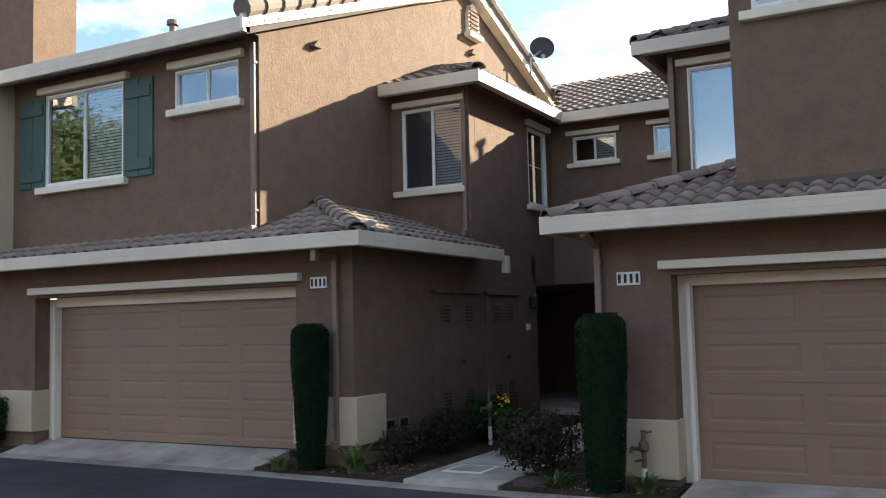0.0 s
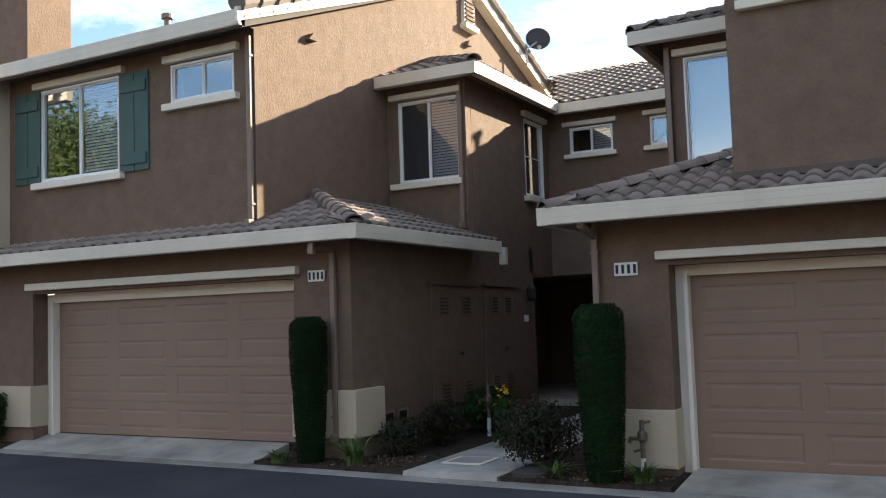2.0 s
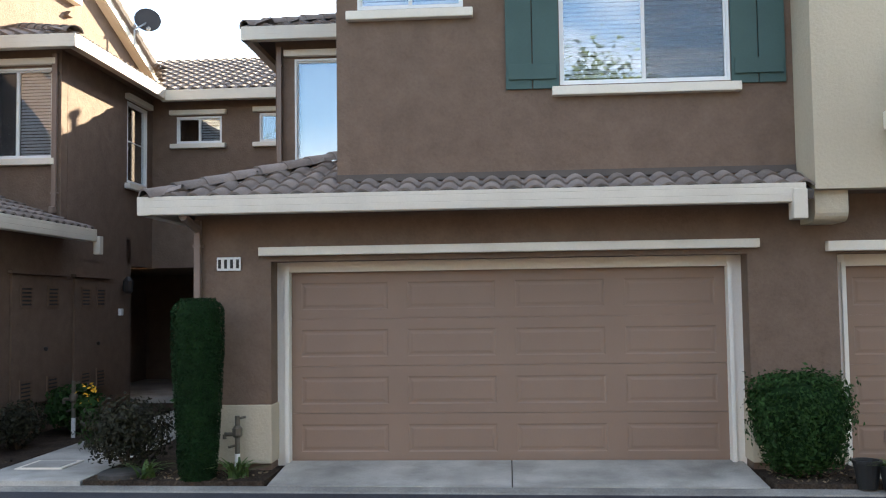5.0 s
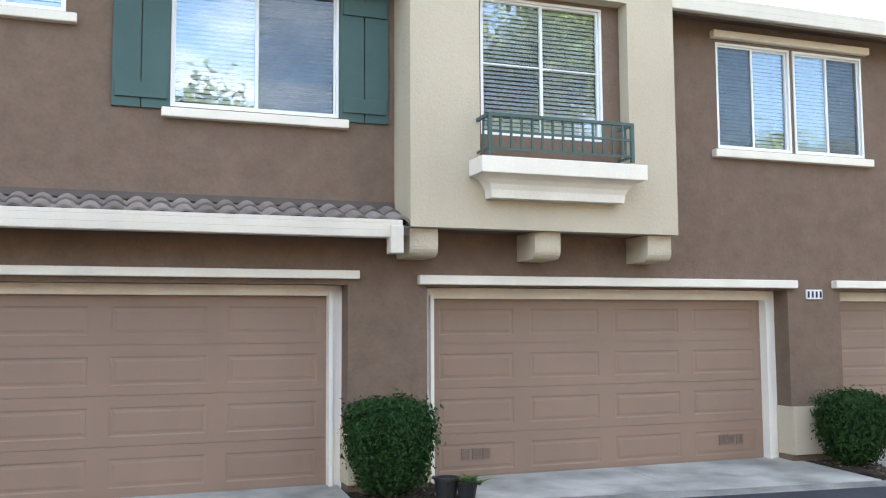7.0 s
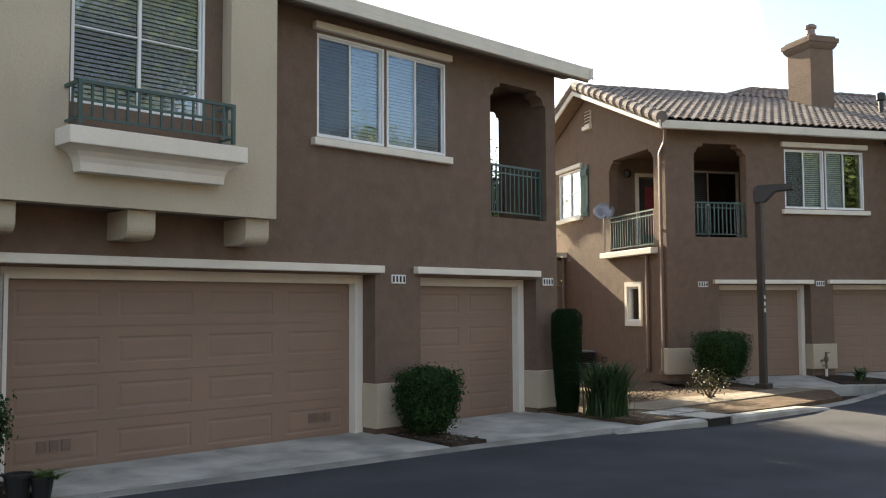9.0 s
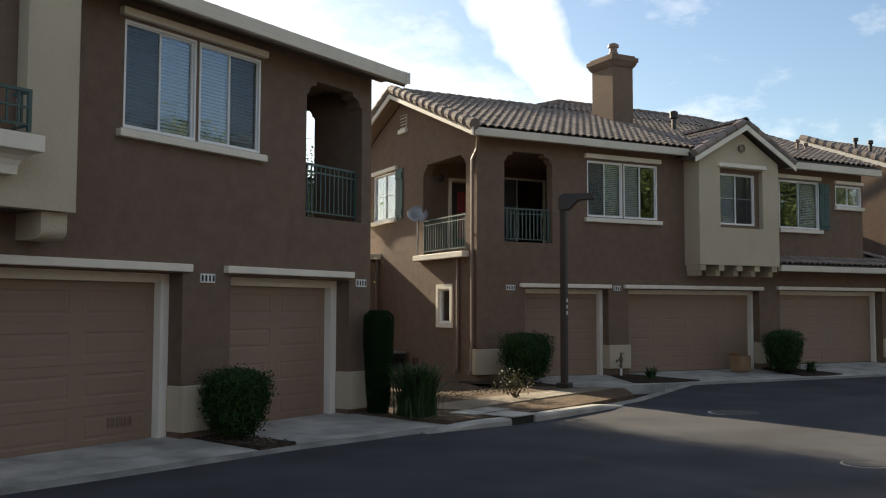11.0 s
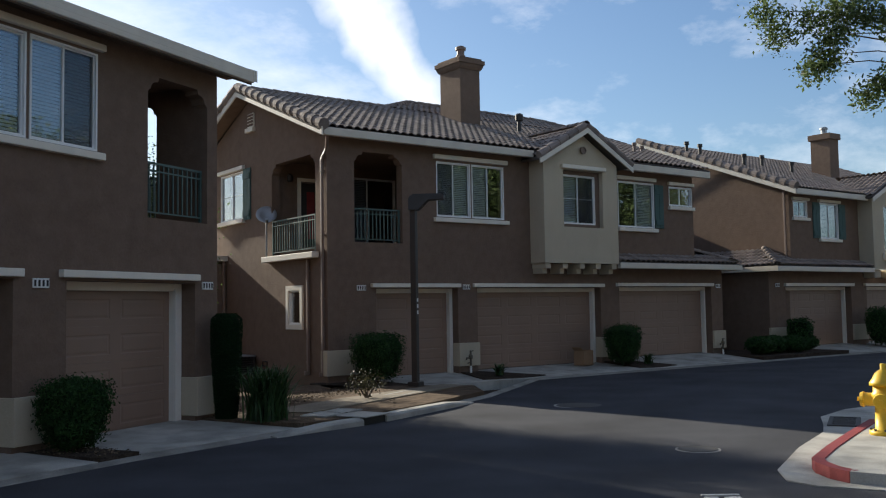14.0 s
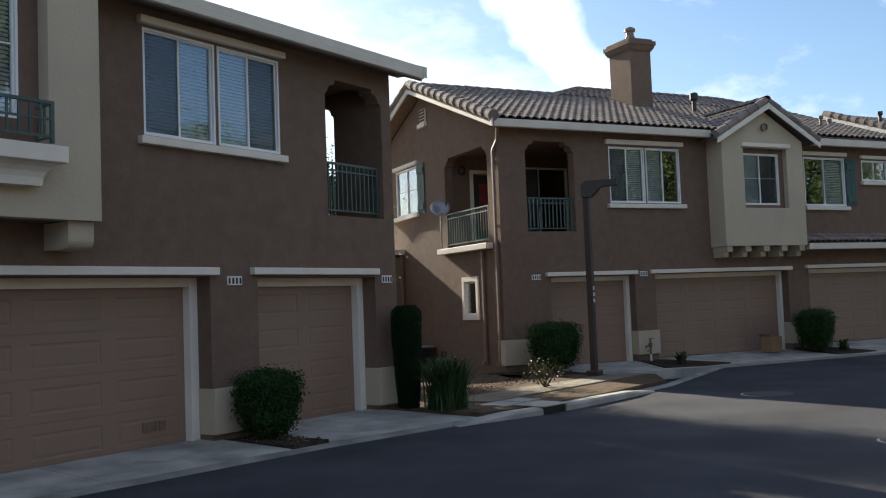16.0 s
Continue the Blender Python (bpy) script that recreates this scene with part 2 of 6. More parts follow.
def insect_screen():
    m = mat("insect screen", (0.06, 0.065, 0.07), 0.8, var=0.05)
    n, l = m.node_tree.nodes, m.node_tree.links
    t = n.new("ShaderNodeBsdfTransparent")
    x = n.new("ShaderNodeMixShader")
    x.inputs["Fac"].default_value = 0.27
    l.new(t.outputs["BSDF"], x.inputs[1])
    l.new(n["Principled BSDF"].outputs["BSDF"], x.inputs[2])
    l.new(x.outputs["Shader"], n["Material Output"].inputs["Surface"])
    return m


SCREEN = insect_screen()
for leafy, share in ((TREELEAF, 0.45), (LEAF, 0.3), (GRASSY, 0.35), (REDLEAF, 0.3), (DARKSTRAP, 0.3)):
    translucent(leafy, share)

# ---- building helpers ----
ID = Matrix.Identity(4)
SPACE = ID.copy()


def thing(name, loc, label, category, group="", kind=""):
    e = new(name)
    e.empty_display_size = 0.2
    e.location = loc
    return tagged(e, label, category, group, kind)


def attach(ob, parent):
    if parent is not None:
        ob.parent = parent
        ob.matrix_parent_inverse = Matrix.Translation(-parent.location) if parent.type == "EMPTY" else parent.matrix_basis.inverted()


def part(name, bm, material, parent, label="", smooth=False, space=True):
    if space:
        bm.transform(SPACE)
    me = bpy.data.meshes.new(name)
    bmesh.ops.recalc_face_normals(bm, faces=bm.faces[:])
    bm.to_mesh(me)
    bm.free()
    me.materials.append(material)
    if smooth:
        for p in me.polygons:
            p.use_smooth = True
    ob = new(name, me)
    attach(ob, parent)
    if label:
        ob["label"] = label
    return ob


def piece(name, me, m, parent):
    ob = new(name, me)
    attach(ob, parent)
    ob.matrix_basis = m
    return ob


def add_box(bm, x0, x1, y0, y1, z0, z1):
    v = [bm.verts.new(p) for p in ((x0, y0, z0), (x1, y0, z0), (x1, y1, z0), (x0, y1, z0), (x0, y0, z1), (x1, y0, z1), (x1, y1, z1), (x0, y1, z1))]
    for f in ((0, 3, 2, 1), (4, 5, 6, 7), (0, 1, 5, 4), (1, 2, 6, 5), (2, 3, 7, 6), (3, 0, 4, 7)):
        bm.faces.new([v[i] for i in f])
    return v


def box(x0, x1, y0, y1, z0, z1, bevel=0.0):
    bm = bmesh.new()
    add_box(bm, x0, x1, y0, y1, z0, z1)
    if bevel:
        bmesh.ops.bevel(bm, geom=bm.edges[:], offset=bevel, segments=2, affect="EDGES", profile=0.6)
    return bm


def boxes(*bs):
    bm = bmesh.new()
    for b in bs:
        add_box(bm, *b)
    return bm


def add_cyl(bm, p, q, r0, r1=None, n=10):
    p, q = Vector(p), Vector(q)
    r1 = r0 if r1 is None else r1
    d = (q - p)
    rot = d.to_track_quat("Z", "Y").to_matrix()
    rings = []
    for c, r in ((p, r0), (q, r1)):
        rings.append([bm.verts.new(c + rot @ Vector((r * math.cos(a), r * math.sin(a), 0))) for a in [2 * math.pi * i / n for i in range(n)]])
    for i in range(n):
        bm.faces.new((rings[0][i], rings[0][(i + 1) % n], rings[1][(i + 1) % n], rings[1][i]))
    bm.faces.new(rings[0][::-1])
    bm.faces.new(rings[1])


def lathe(prof, n=20, base=(0, 0, 0)):
    bm = bmesh.new()
    rings = [[bm.verts.new((base[0] + r * math.cos(2 * math.pi * i / n), base[1] + r * math.sin(2 * math.pi * i / n), base[2] + z)) for i in range(n)] for r, z in prof]
    for a, b in zip(rings, rings[1:]):
        for i in range(n):
            bm.faces.new((a[i], a[(i + 1) % n], b[(i + 1) % n], b[i]))
    bm.faces.new(rings[0][::-1])
    bm.faces.new(rings[-1])
    return bm


def tube(pts, r, n=8):
    bm = bmesh.new()
    for a, b in zip(pts, pts[1:]):
        add_cyl(bm, a, b, r, r, n)
    return bm


def prism(poly, y0, y1):
    """A polygon in x, z drawn out from y0 to y1."""
    bm = bmesh.new()
    a = [bm.verts.new((x, y0, z)) for x, z in poly]
    b = [bm.verts.new((x, y1, z)) for x, z in poly]
    bm.faces.new(a)
    bm.faces.new(b[::-1])
    for i in range(len(poly)):
        j = (i + 1) % len(poly)
        bm.faces.new((a[j], a[i], b[i], b[j]))
    return bm


def slab(poly, z0, z1):
    """A polygon in x, y drawn out from z0 to z1 (z1 may be a list, one height a corner)."""
    bm = bmesh.new()
    zs = z1 if isinstance(z1, (list, tuple)) else [z1] * len(poly)
    a = [bm.verts.new((x, y, z0)) for x, y in poly]
    b = [bm.verts.new((x, y, z)) for (x, y), z in zip(poly, zs)]
    bm.faces.new(a[::-1])
    bm.faces.new(b)
    for i in range(len(poly)):
        j = (i + 1) % len(poly)
        bm.faces.new((a[i], a[j], b[j], b[i]))
    return bm


def wall(x0, x1, z0, z1, y, thick, holes=()):
    """A wall with its face at y and rectangular holes (x0, x1, z0, z1) through it."""
    xs = sorted({x0, x1, *[min(max(h[i], x0), x1) for h in holes for i in (0, 1)]})
    zs = sorted({z0, z1, *[min(max(h[i], z0), z1) for h in holes for i in (2, 3)]})

    def solid(i, j):
        if not (0 <= i < len(xs) - 1 and 0 <= j < len(zs) - 1):
            return False
        cx, cz = (xs[i] + xs[i + 1]) / 2, (zs[j] + zs[j + 1]) / 2
        return not any(h[0] < cx < h[1] and h[2] < cz < h[3] for h in holes)

    bm = bmesh.new()
    vs = {}

    def v(i, j, k):
        if (i, j, k) not in vs:
            vs[i, j, k] = bm.verts.new((xs[i], y + thick * k, zs[j]))
        return vs[i, j, k]

    for i in range(len(xs) - 1):
        for j in range(len(zs) - 1):
            if not solid(i, j):
                continue
            bm.faces.new((v(i, j, 0), v(i + 1, j, 0), v(i + 1, j + 1, 0), v(i, j + 1, 0)))
            bm.faces.new((v(i, j, 1), v(i, j + 1, 1), v(i + 1, j + 1, 1), v(i + 1, j, 1)))
            if not solid(i - 1, j):
                bm.faces.new((v(i, j, 0), v(i, j + 1, 0), v(i, j + 1, 1), v(i, j, 1)))
            if not solid(i + 1, j):
                bm.faces.new((v(i + 1, j, 0), v(i + 1, j, 1), v(i + 1, j + 1, 1), v(i + 1, j + 1, 0)))
            if not solid(i, j - 1):
                bm.faces.new((v(i, j, 0), v(i, j, 1), v(i + 1, j, 1), v(i + 1, j, 0)))
            if not solid(i, j + 1):
                bm.faces.new((v(i, j + 1, 0), v(i + 1, j + 1, 0), v(i + 1, j + 1, 1), v(i, j + 1, 1)))
    return bm


# a roof tile: a barrel with a flat pan beside it, its lower end open
def tile_geo(w=0.235, ln=0.42, h=0.060):
    prof = [(-w / 2, 0.012), (-w * 0.36, 0.0)] + [(-w * 0.36 + w * 0.86 * k / 6, h * math.sin(math.pi * k / 6) ** 0.8) for k in range(1, 7)]
    vv, ff = [], []
    for yy, lift in ((0.0, 0.036), (ln, 0.004)):
        for x, z in prof:
            vv.append((x, yy, z + lift))
    for x, z in prof:
        vv.append((x, 0.004, z + 0.010))
    n = len(prof)
    for i in range(n - 1):
        ff.append((i, i + 1, n + i + 1, n + i))
        ff.append((2 * n + i, 2 * n + i + 1, i + 1, i))
    return vv, ff


TV, TF = tile_geo()
TILE_ME = bpy.data.meshes.new("tile")
TILE_ME.from_pydata(TV, [], TF)
TILE_ME.materials.append(TILE)
CAP_ME = bpy.data.meshes.new("ridge_cap")
_cv, _cf = [], []
for yy, rr in ((0.0, 0.135), (0.42, 0.105)):
    for k in range(9):
        a = math.pi * k / 8
        _cv.append((rr * math.cos(a), yy, rr * 0.8 * math.sin(a)))
for k in range(9):
    a = math.pi * k / 8
    _cv.append((0.115 * math.cos(a), 0.004, 0.09 * math.sin(a)))
for k in range(8):
    _cf.append((k, k + 1, 9 + k + 1, 9 + k))
    _cf.append((18 + k, 18 + k + 1, k + 1, k))
CAP_ME.from_pydata(_cv, [], _cf)
CAP_ME.materials.append(TILE)
for me in (TILE_ME, CAP_ME):
    for p in me.polygons:
        p.use_smooth = len(p.vertices) == 4 and p.index % 2 == 0


def inside(poly, x, y):
    c = False
    for (x0, y0), (x1, y1) in zip(poly, poly[1:] + poly[:1]):
        if (y0 > y) != (y1 > y) and x < (x1 - x0) * (y - y0) / (y1 - y0) + x0:
            c = not c
    return c


def roof_plane(parent, pts, pieces=False, thick=0.09):
    """A tiled slope. pts: its corners, the first two along the eave, left to right as seen from outside."""
    P = [SPACE @ Vector(p) for p in pts]
    u = (P[1] - P[0]).normalized()
    nrm = u.cross(P[2] - P[0]).normalized()
    if nrm.z < 0:
        nrm = -nrm
    v = nrm.cross(u).normalized()
    bm = bmesh.new()
    a = [bm.verts.new(p) for p in P]
    b = [bm.verts.new(p - nrm * thick) for p in P]
    bm.faces.new(a)
    bm.faces.new(b[::-1])
    for i in range(len(P)):
        j = (i + 1) % len(P)
        bm.faces.new((a[j], a[i], b[i], b[j]))
    roof = part("roof", bm, ROOFBED, parent, "grey-brown concrete barrel tile roof slope", space=False)
    poly = [((p - P[0]).dot(u), (p - P[0]).dot(v)) for p in P]
    umin, umax = min(q[0] for q in poly), max(q[0] for q in poly)
    vmax = max(q[1] for q in poly)
    wd, ex = 0.225, 0.34
    mats = []
    rows = int(vmax / ex) + 1
    for j in range(rows):
        vv = j * ex + 0.05
        for i in range(int((umin) / wd) - 1, int(umax / wd) + 2):
            uu = i * wd + wd / 2
            if inside(poly, uu, vv + 0.2) or (j == 0 and inside(poly, uu, 0.06)):
                rot = Matrix((u, v, nrm)).transposed().to_4x4()
                jit = random.uniform(-0.006, 0.006)
                mats.append(Matrix.Translation(P[0] + u * uu + v * (vv + jit) + nrm * 0.012) @ rot)
    if pieces:
        for m in mats[:300]:
            piece("tile", TILE_ME, m, roof)
        mats = mats[300:]
    if mats:
        base = np.array([(*t, 1) for t in TV])
        allv = np.concatenate([base @ np.array(m).T for m in mats])[:, :3]
        n = len(TV)
        faces = [tuple(k * n + i for i in f) for k in range(len(mats)) for f in TF]
        me = bpy.data.meshes.new("tiles")
        me.from_pydata(allv.tolist(), [], faces)
        me.materials.append(TILE)
        ob = new("tiles", me)
        attach(ob, roof)
        tagged(ob, kind="stuff")
    return roof


def caps(roof, p, q):
    """A run of ridge or hip caps from p up to q."""
    p, q = SPACE @ Vector(p), SPACE @ Vector(q)
    d = (q - p)
    ln = d.length
    d.normalize()
    side = d.cross(Vector((0, 0, 1))).normalized()
    up = side.cross(d)
    rot = Matrix((side, d, up)).transposed().to_4x4()
    n = max(1, round(ln / 0.36))
    for i in range(n):
        piece("ridge_cap", CAP_ME, Matrix.Translation(p + d * (i * ln / n) + up * (0.04 + random.uniform(-0.004, 0.004))) @ rot, roof)


def garage_door(house, x0, x1, z0, z1, y, cols, frame_out, vents=()):
    """A sectional door between x0 and x1 with four rows of raised panels, and its white frame."""
    ox0, ox1, oz1 = frame_out
    door = part("garage_door", box(x0 - 0.04, x1 + 0.04, y + 0.035, y + 0.06, z0, z1 + 0.03), DOOR, house, "closed tan sectional garage door")
    h = (z1 - z0) / 4
    for r in range(4):
        za, zb = z0 + r * h + 0.002, z0 + (r + 1) * h - 0.002
        cw = (x1 - x0) / cols
        rects = [(x0 + c * cw + 0.11, x0 + (c + 1) * cw - 0.11, za + 0.10, zb - 0.12) for c in range(cols)]
        bm = wall(x0 - 0.03, x1 + 0.03, za, zb, y, 0.034, rects)
        for a, b, c, d in rects:
            rings = []
            for off, dep in ((0, 0), (0.016, 0.0065), (0.034, 0.0065), (0.060, 0.002)):
                rings.append([bm.verts.new(p) for p in ((a + off, y + dep, c + off), (b - off, y + dep, c + off), (b - off, y + dep, d - off), (a + off, y + dep, d - off))])
            for s, t in zip(rings, rings[1:]):
                for i in range(4):
                    bm.faces.new((s[i], s[(i + 1) % 4], t[(i + 1) % 4], t[i]))
            bm.faces.new(rings[-1])
        bmesh.ops.remove_doubles(bm, verts=bm.verts[:], dist=0.0005)
        part("panel", bm, DOOR, door)
    part("bottom_seal", box(x0 - 0.03, x1 + 0.03, y + 0.002, y + 0.034, z0 - 0.03, z0 + 0.003), POT, door, "black rubber seal")
    for vx, vz in vents:
        for k in range(3):
            a = vx + k * 0.135
            bm = wall(a, a + 0.105, vz, vz + 0.13, y - 0.012, 0.02, [(a + 0.012, a + 0.093, vz + 0.012 + i * 0.02, vz + 0.022 + i * 0.02) for i in range(6)])
            part("vent", bm, PIPE, door, "small louvred vent")
    yj = y - 0.10
    part("jamb", boxes((ox0, x0, yj, y + 0.06, z0 - 0.04, oz1), (x0 - 0.045, x0 + 0.0, y - 0.14, yj - 0.001, z0 - 0.04, z1 + 0.04)), JAMB, door, "white painted jamb")
    part("jamb", boxes((x1, ox1, yj, y + 0.06, z0 - 0.04, oz1), (x1, x1 + 0.045, y - 0.14, yj - 0.001, z0 - 0.04, z1 + 0.04)), JAMB, door, "white painted jamb")
    part("head_frame", boxes((x0, x1, yj + 0.002, y + 0.06, z1, oz1 + 0.03)), TRIM, door, "cream painted head frame")
    return door


def trim_board(house, x0, x1, z0, z1, y, d=0.10, name="header_trim"):
    return part(name, box(x0, x1, y - d, y + 0.03, z0, z1, 0.012), TRIM, house, "off-white moulded trim")


def window(house, x0, x1, z0, z1, y, lights=2, blind=None, sill=None, head=None, grid=False, inset=0.045, screens=()):
    """A white sliding window in a hole of the wall whose face is at y. lights: sashes side by side; blind: which of them have slats."""
    w = part("window", wall(x0, x1, z0, z1, y + inset - 0.05, 0.10, [(x0 + 0.03, x1 - 0.03, z0 + 0.03, z1 - 0.03)]), VINYL, house, "white vinyl sliding window")
    lw = (x1 - x0 - 0.06) / lights
    for k in range(lights):
        a = x0 + 0.03 + k * lw
        yy = y + inset + (0.012 if k % 2 else 0.0)
        part("sash", wall(a, a + lw, z0 + 0.03, z1 - 0.03, yy - 0.02, 0.04, [(a + 0.02, a + lw - 0.02, z0 + 0.052, z1 - 0.052)]), VINYL, w)
        pane = part("pane", box(a + 0.02, a + lw - 0.02, yy, yy + 0.005, z0 + 0.052, z1 - 0.052), GLASS, w, "clear glass pane")
        pane.visible_shadow = False
        if k in screens:
            part("screen", box(a + 0.02, a + lw - 0.02, yy - 0.012, yy - 0.010, z0 + 0.052, z1 - 0.052), SCREEN, w, "dark insect screen")
        if grid:
            zm = (z0 + z1) / 2 + 0.03
            part("muntin", box(a + 0.02, a + lw - 0.02, yy - 0.008, yy + 0.010, zm - 0.008, zm + 0.008), VINYL, w)
        if blind and k in blind:
            n = int((z1 - z0 - 0.1) / 0.050)
            bm = bmesh.new()
            for i in range(n):
                zz = z1 - 0.06 - i * 0.050
                vs = [bm.verts.new(p) for p in ((a + 0.01, yy + 0.055, zz - 0.038), (a + lw - 0.01, yy + 0.055, zz - 0.038), (a + lw - 0.01, yy + 0.074, zz), (a + 0.01, yy + 0.074, zz))]
                bm.faces.new(vs)
                vs2 = [bm.verts.new(p) for p in ((a + 0.01, yy + 0.057, zz - 0.041), (a + lw - 0.01, yy + 0.057, zz - 0.041), (a + lw - 0.01, yy + 0.076, zz - 0.003), (a + 0.01, yy + 0.076, zz - 0.003))]
                bm.faces.new(vs2[::-1])
            part("blind", bm, BLIND, w, "white horizontal slat blind")
    # shallow box behind the panes, the room's shade painted in as near-black
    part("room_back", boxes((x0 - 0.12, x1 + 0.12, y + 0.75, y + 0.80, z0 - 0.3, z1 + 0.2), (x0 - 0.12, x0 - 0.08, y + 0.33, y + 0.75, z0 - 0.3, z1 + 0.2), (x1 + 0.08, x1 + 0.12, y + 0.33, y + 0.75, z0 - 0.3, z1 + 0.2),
                            (x0 - 0.12, x1 + 0.12, y + 0.33, y + 0.75, z1 + 0.15, z1 + 0.2), (x0 - 0.12, x1 + 0.12, y + 0.33, y + 0.75, z0 - 0.3, z0 - 0.12)), DARK, w, "near-black box standing for the unlit room")
    if sill:
        part("window_sill", box(sill[0], sill[1], y - 0.10, y + 0.04, sill[2], sill[3], 0.012), TRIM, w, "off-white moulded sill")
    if head:
        part("window_head", box(head[0], head[1], y - 0.09, y + 0.03, head[2], head[3], 0.012), TRIM, w, "off-white moulded head trim")
    return w


def shutter(house, x0, x1, z0, z1, y):
    """Two vertical boards with a batten near each end."""
    m = (x0 + x1) / 2
    s = part("shutter", box(x0, m - 0.006, y - 0.035, y, z0, z1, 0.004), GREEN, house, "green board-and-batten shutter")
    part("board", box(m + 0.006, x1, y - 0.035, y, z0, z1, 0.004), GREEN, s)
    for z in (z0 + 0.10, z1 - 0.30):
        part("batten", box(x0 + 0.03, x1 - 0.03, y - 0.062, y - 0.036, z, z + 0.17, 0.004), GREEN, s)
    return s


def gutter(house, x0, x1, z0, z1, y, d=0.13):
    """A flat-faced eave gutter with a stepped face."""
    h = z1 - z0
    prof = [(y, z0 + 0.010), (y + 0.010, z0), (y + d, z0), (y + d, z1), (y, z1), (y - 0.002, z1 - 0.006)]
    for k in (0.78, 0.40):
        prof += [(y - 0.002, z0 + h * k + 0.004), (y + 0.0, z0 + h * k), (y - 0.001, z0 + h * k - 0.004)]
    bm = bmesh.new()
    ra = [bm.verts.new((x0, p[0], p[1])) for p in prof]
    rb = [bm.verts.new((x1, p[0], p[1])) for p in prof]
    for i in range(len(prof)):
        j = (i + 1) % len(prof)
        bm.faces.new((ra[i], ra[j], rb[j], rb[i]))
    bm.faces.new(ra[::-1])
    bm.faces.new(rb)
    return part("gutter", bm, GUTTER, house, "pale painted metal eave gutter")


def soffit(house, x0, x1, y0, y1, z):
    return part("soffit", box(x0, x1, y0, y1, z, z + 0.03), STUCCO, house, "brown boxed soffit")


def downpipe(house, x, y, z0, z1, material=PIPE, w=0.075):
    pp = part("downpipe", box(x - w / 2, x + w / 2, y - 0.085, y - 0.02, z0 + 0.1, z1, 0.012), material, house, "square downpipe with straps")
    n = max(2, int((z1 - z0) / 1.3))
    for i in range(n):
        zz = z0 + 0.3 + (z1 - z0 - 0.6) * i / (n - 1)
        part("strap", box(x - w / 2 - 0.012, x + w / 2 + 0.012, y - 0.089, y + 0.004, zz, zz + 0.03), material, pp)
    part("shoe", box(x - w / 2, x + w / 2, y - 0.16, y - 0.02, z0, z0 + 0.1, 0.015), material, pp)
    return pp


def railing(house, x0, x1, y, z0, z1, bars, mid=0.14, label="green painted steel railing"):
    r = part("railing", boxes((x0, x1, y - 0.02, y + 0.02, z1 - 0.035, z1)), RAIL, house, label)
    part("rail", boxes((x0, x1, y - 0.013, y + 0.013, z0 + 0.06, z0 + 0.085)), RAIL, r)
    if mid:
        part("rail", boxes((x0, x1, y - 0.013, y + 0.013, z1 - mid - 0.012, z1 - mid + 0.012)), RAIL, r)
    for i in range(bars):
        xx = x0 + 0.02 + (x1 - x0 - 0.04) * i / (bars - 1)
        t = 0.011 if 0 < i < bars - 1 else 0.02
        part("bar", box(xx - t, xx + t, y - t, y + t, z0 + 0.0 if t > 0.015 else z0 + 0.085, z1 - 0.036), RAIL, r)
    return r


def plinth(house, x0, x1, z0, z1, y, d=0.07, y1=None):
    return part("plinth", box(x0, x1, y - d, (y1 if y1 is not None else y + 0.02), z0, z1, 0.014), CREAM, house, "cream stucco plinth")


def number_plate(house, x, z, y, w=0.27, h=0.15, dg=4):
    p = part("number_plate", box(x - w / 2, x + w / 2, y - 0.025, y - 0.002, z - h / 2, z + h / 2, 0.006), PLATE, house, "white house number plate")
    for k in range(dg):
        cx = x - w / 2 + w * (k + 0.5) / dg
        part("mark", box(cx - w * 0.06, cx + w * 0.06, y - 0.029, y - 0.0255, z - h * 0.33, z + h * 0.33), BLACK, p)
    return p


def arch_corner(house, x, z, sx, y, thick, s=0.24):
    """The stepped, curved corner piece under the head of an open bay."""
    pts = [(x, z), (x + sx * s * 1.05, z), (x + sx * s * 0.95, z - s * 0.30)]
    for k in range(5):
        a = math.pi / 2 * k / 4
        pts.append((x + sx * (s * 0.80 - s * 0.55 * math.sin(a)), z - s * 0.35 - s * 0.55 * (1 - math.cos(a))))
    pts += [(x + sx * s * 0.10, z - s * 0.95), (x, z - s * 1.1)]
    return part("opening_corner", prism(pts, y + 0.002, y + thick - 0.002), STUCCO, house)


def rot(deg):
    return Matrix.Rotation(radians(deg), 4, "Z")


BS = rot(-29.03)                      # the second block is turned along the curve of the street
WY = 10.1                             # face of the first block's front wall

# ---- ground, road, kerbs, beds ----
EDGE = [(-40, 9.45), (-13, 9.42), (-8, 9.36), (-4.5, 9.2), (-2.4, 9.15), (3.9, 8.98), (6.5, 8.68), (9.2, 8.42), (11.6, 7.98), (13.2, 7.5), (15.8, 7.2), (18.1, 7.12)] + [tuple((BS @ Vector((x, 17.55, 0)))[:2]) for x in (16, 20, 26, 34, 60)]
tagged(part("ground", slab([(-300, -300), (300, -300), (300, 300), (-300, 300)], -0.6, -0.30), SOIL, None), "bare dark earth round the houses", "ground", kind="structure")
bm = bmesh.new()
ra = [bm.verts.new((x, y + 0.15, -0.118)) for x, y in EDGE]
rb = [bm.verts.new((x, y - 4.2 - max(0, x - 12) * 0.02, -0.06)) for x, y in EDGE]
rc = [bm.verts.new((x, y - 60, -0.09)) for x, y in EDGE]
for a, b in ((ra, rb), (rb, rc)):
    for i in range(len(EDGE) - 1):
        bm.faces.new((a[i], a[i + 1], b[i + 1], b[i]))
tagged(part("road", bm, ASPHALT, None), "dark grey worn asphalt street", "road", kind="structure")


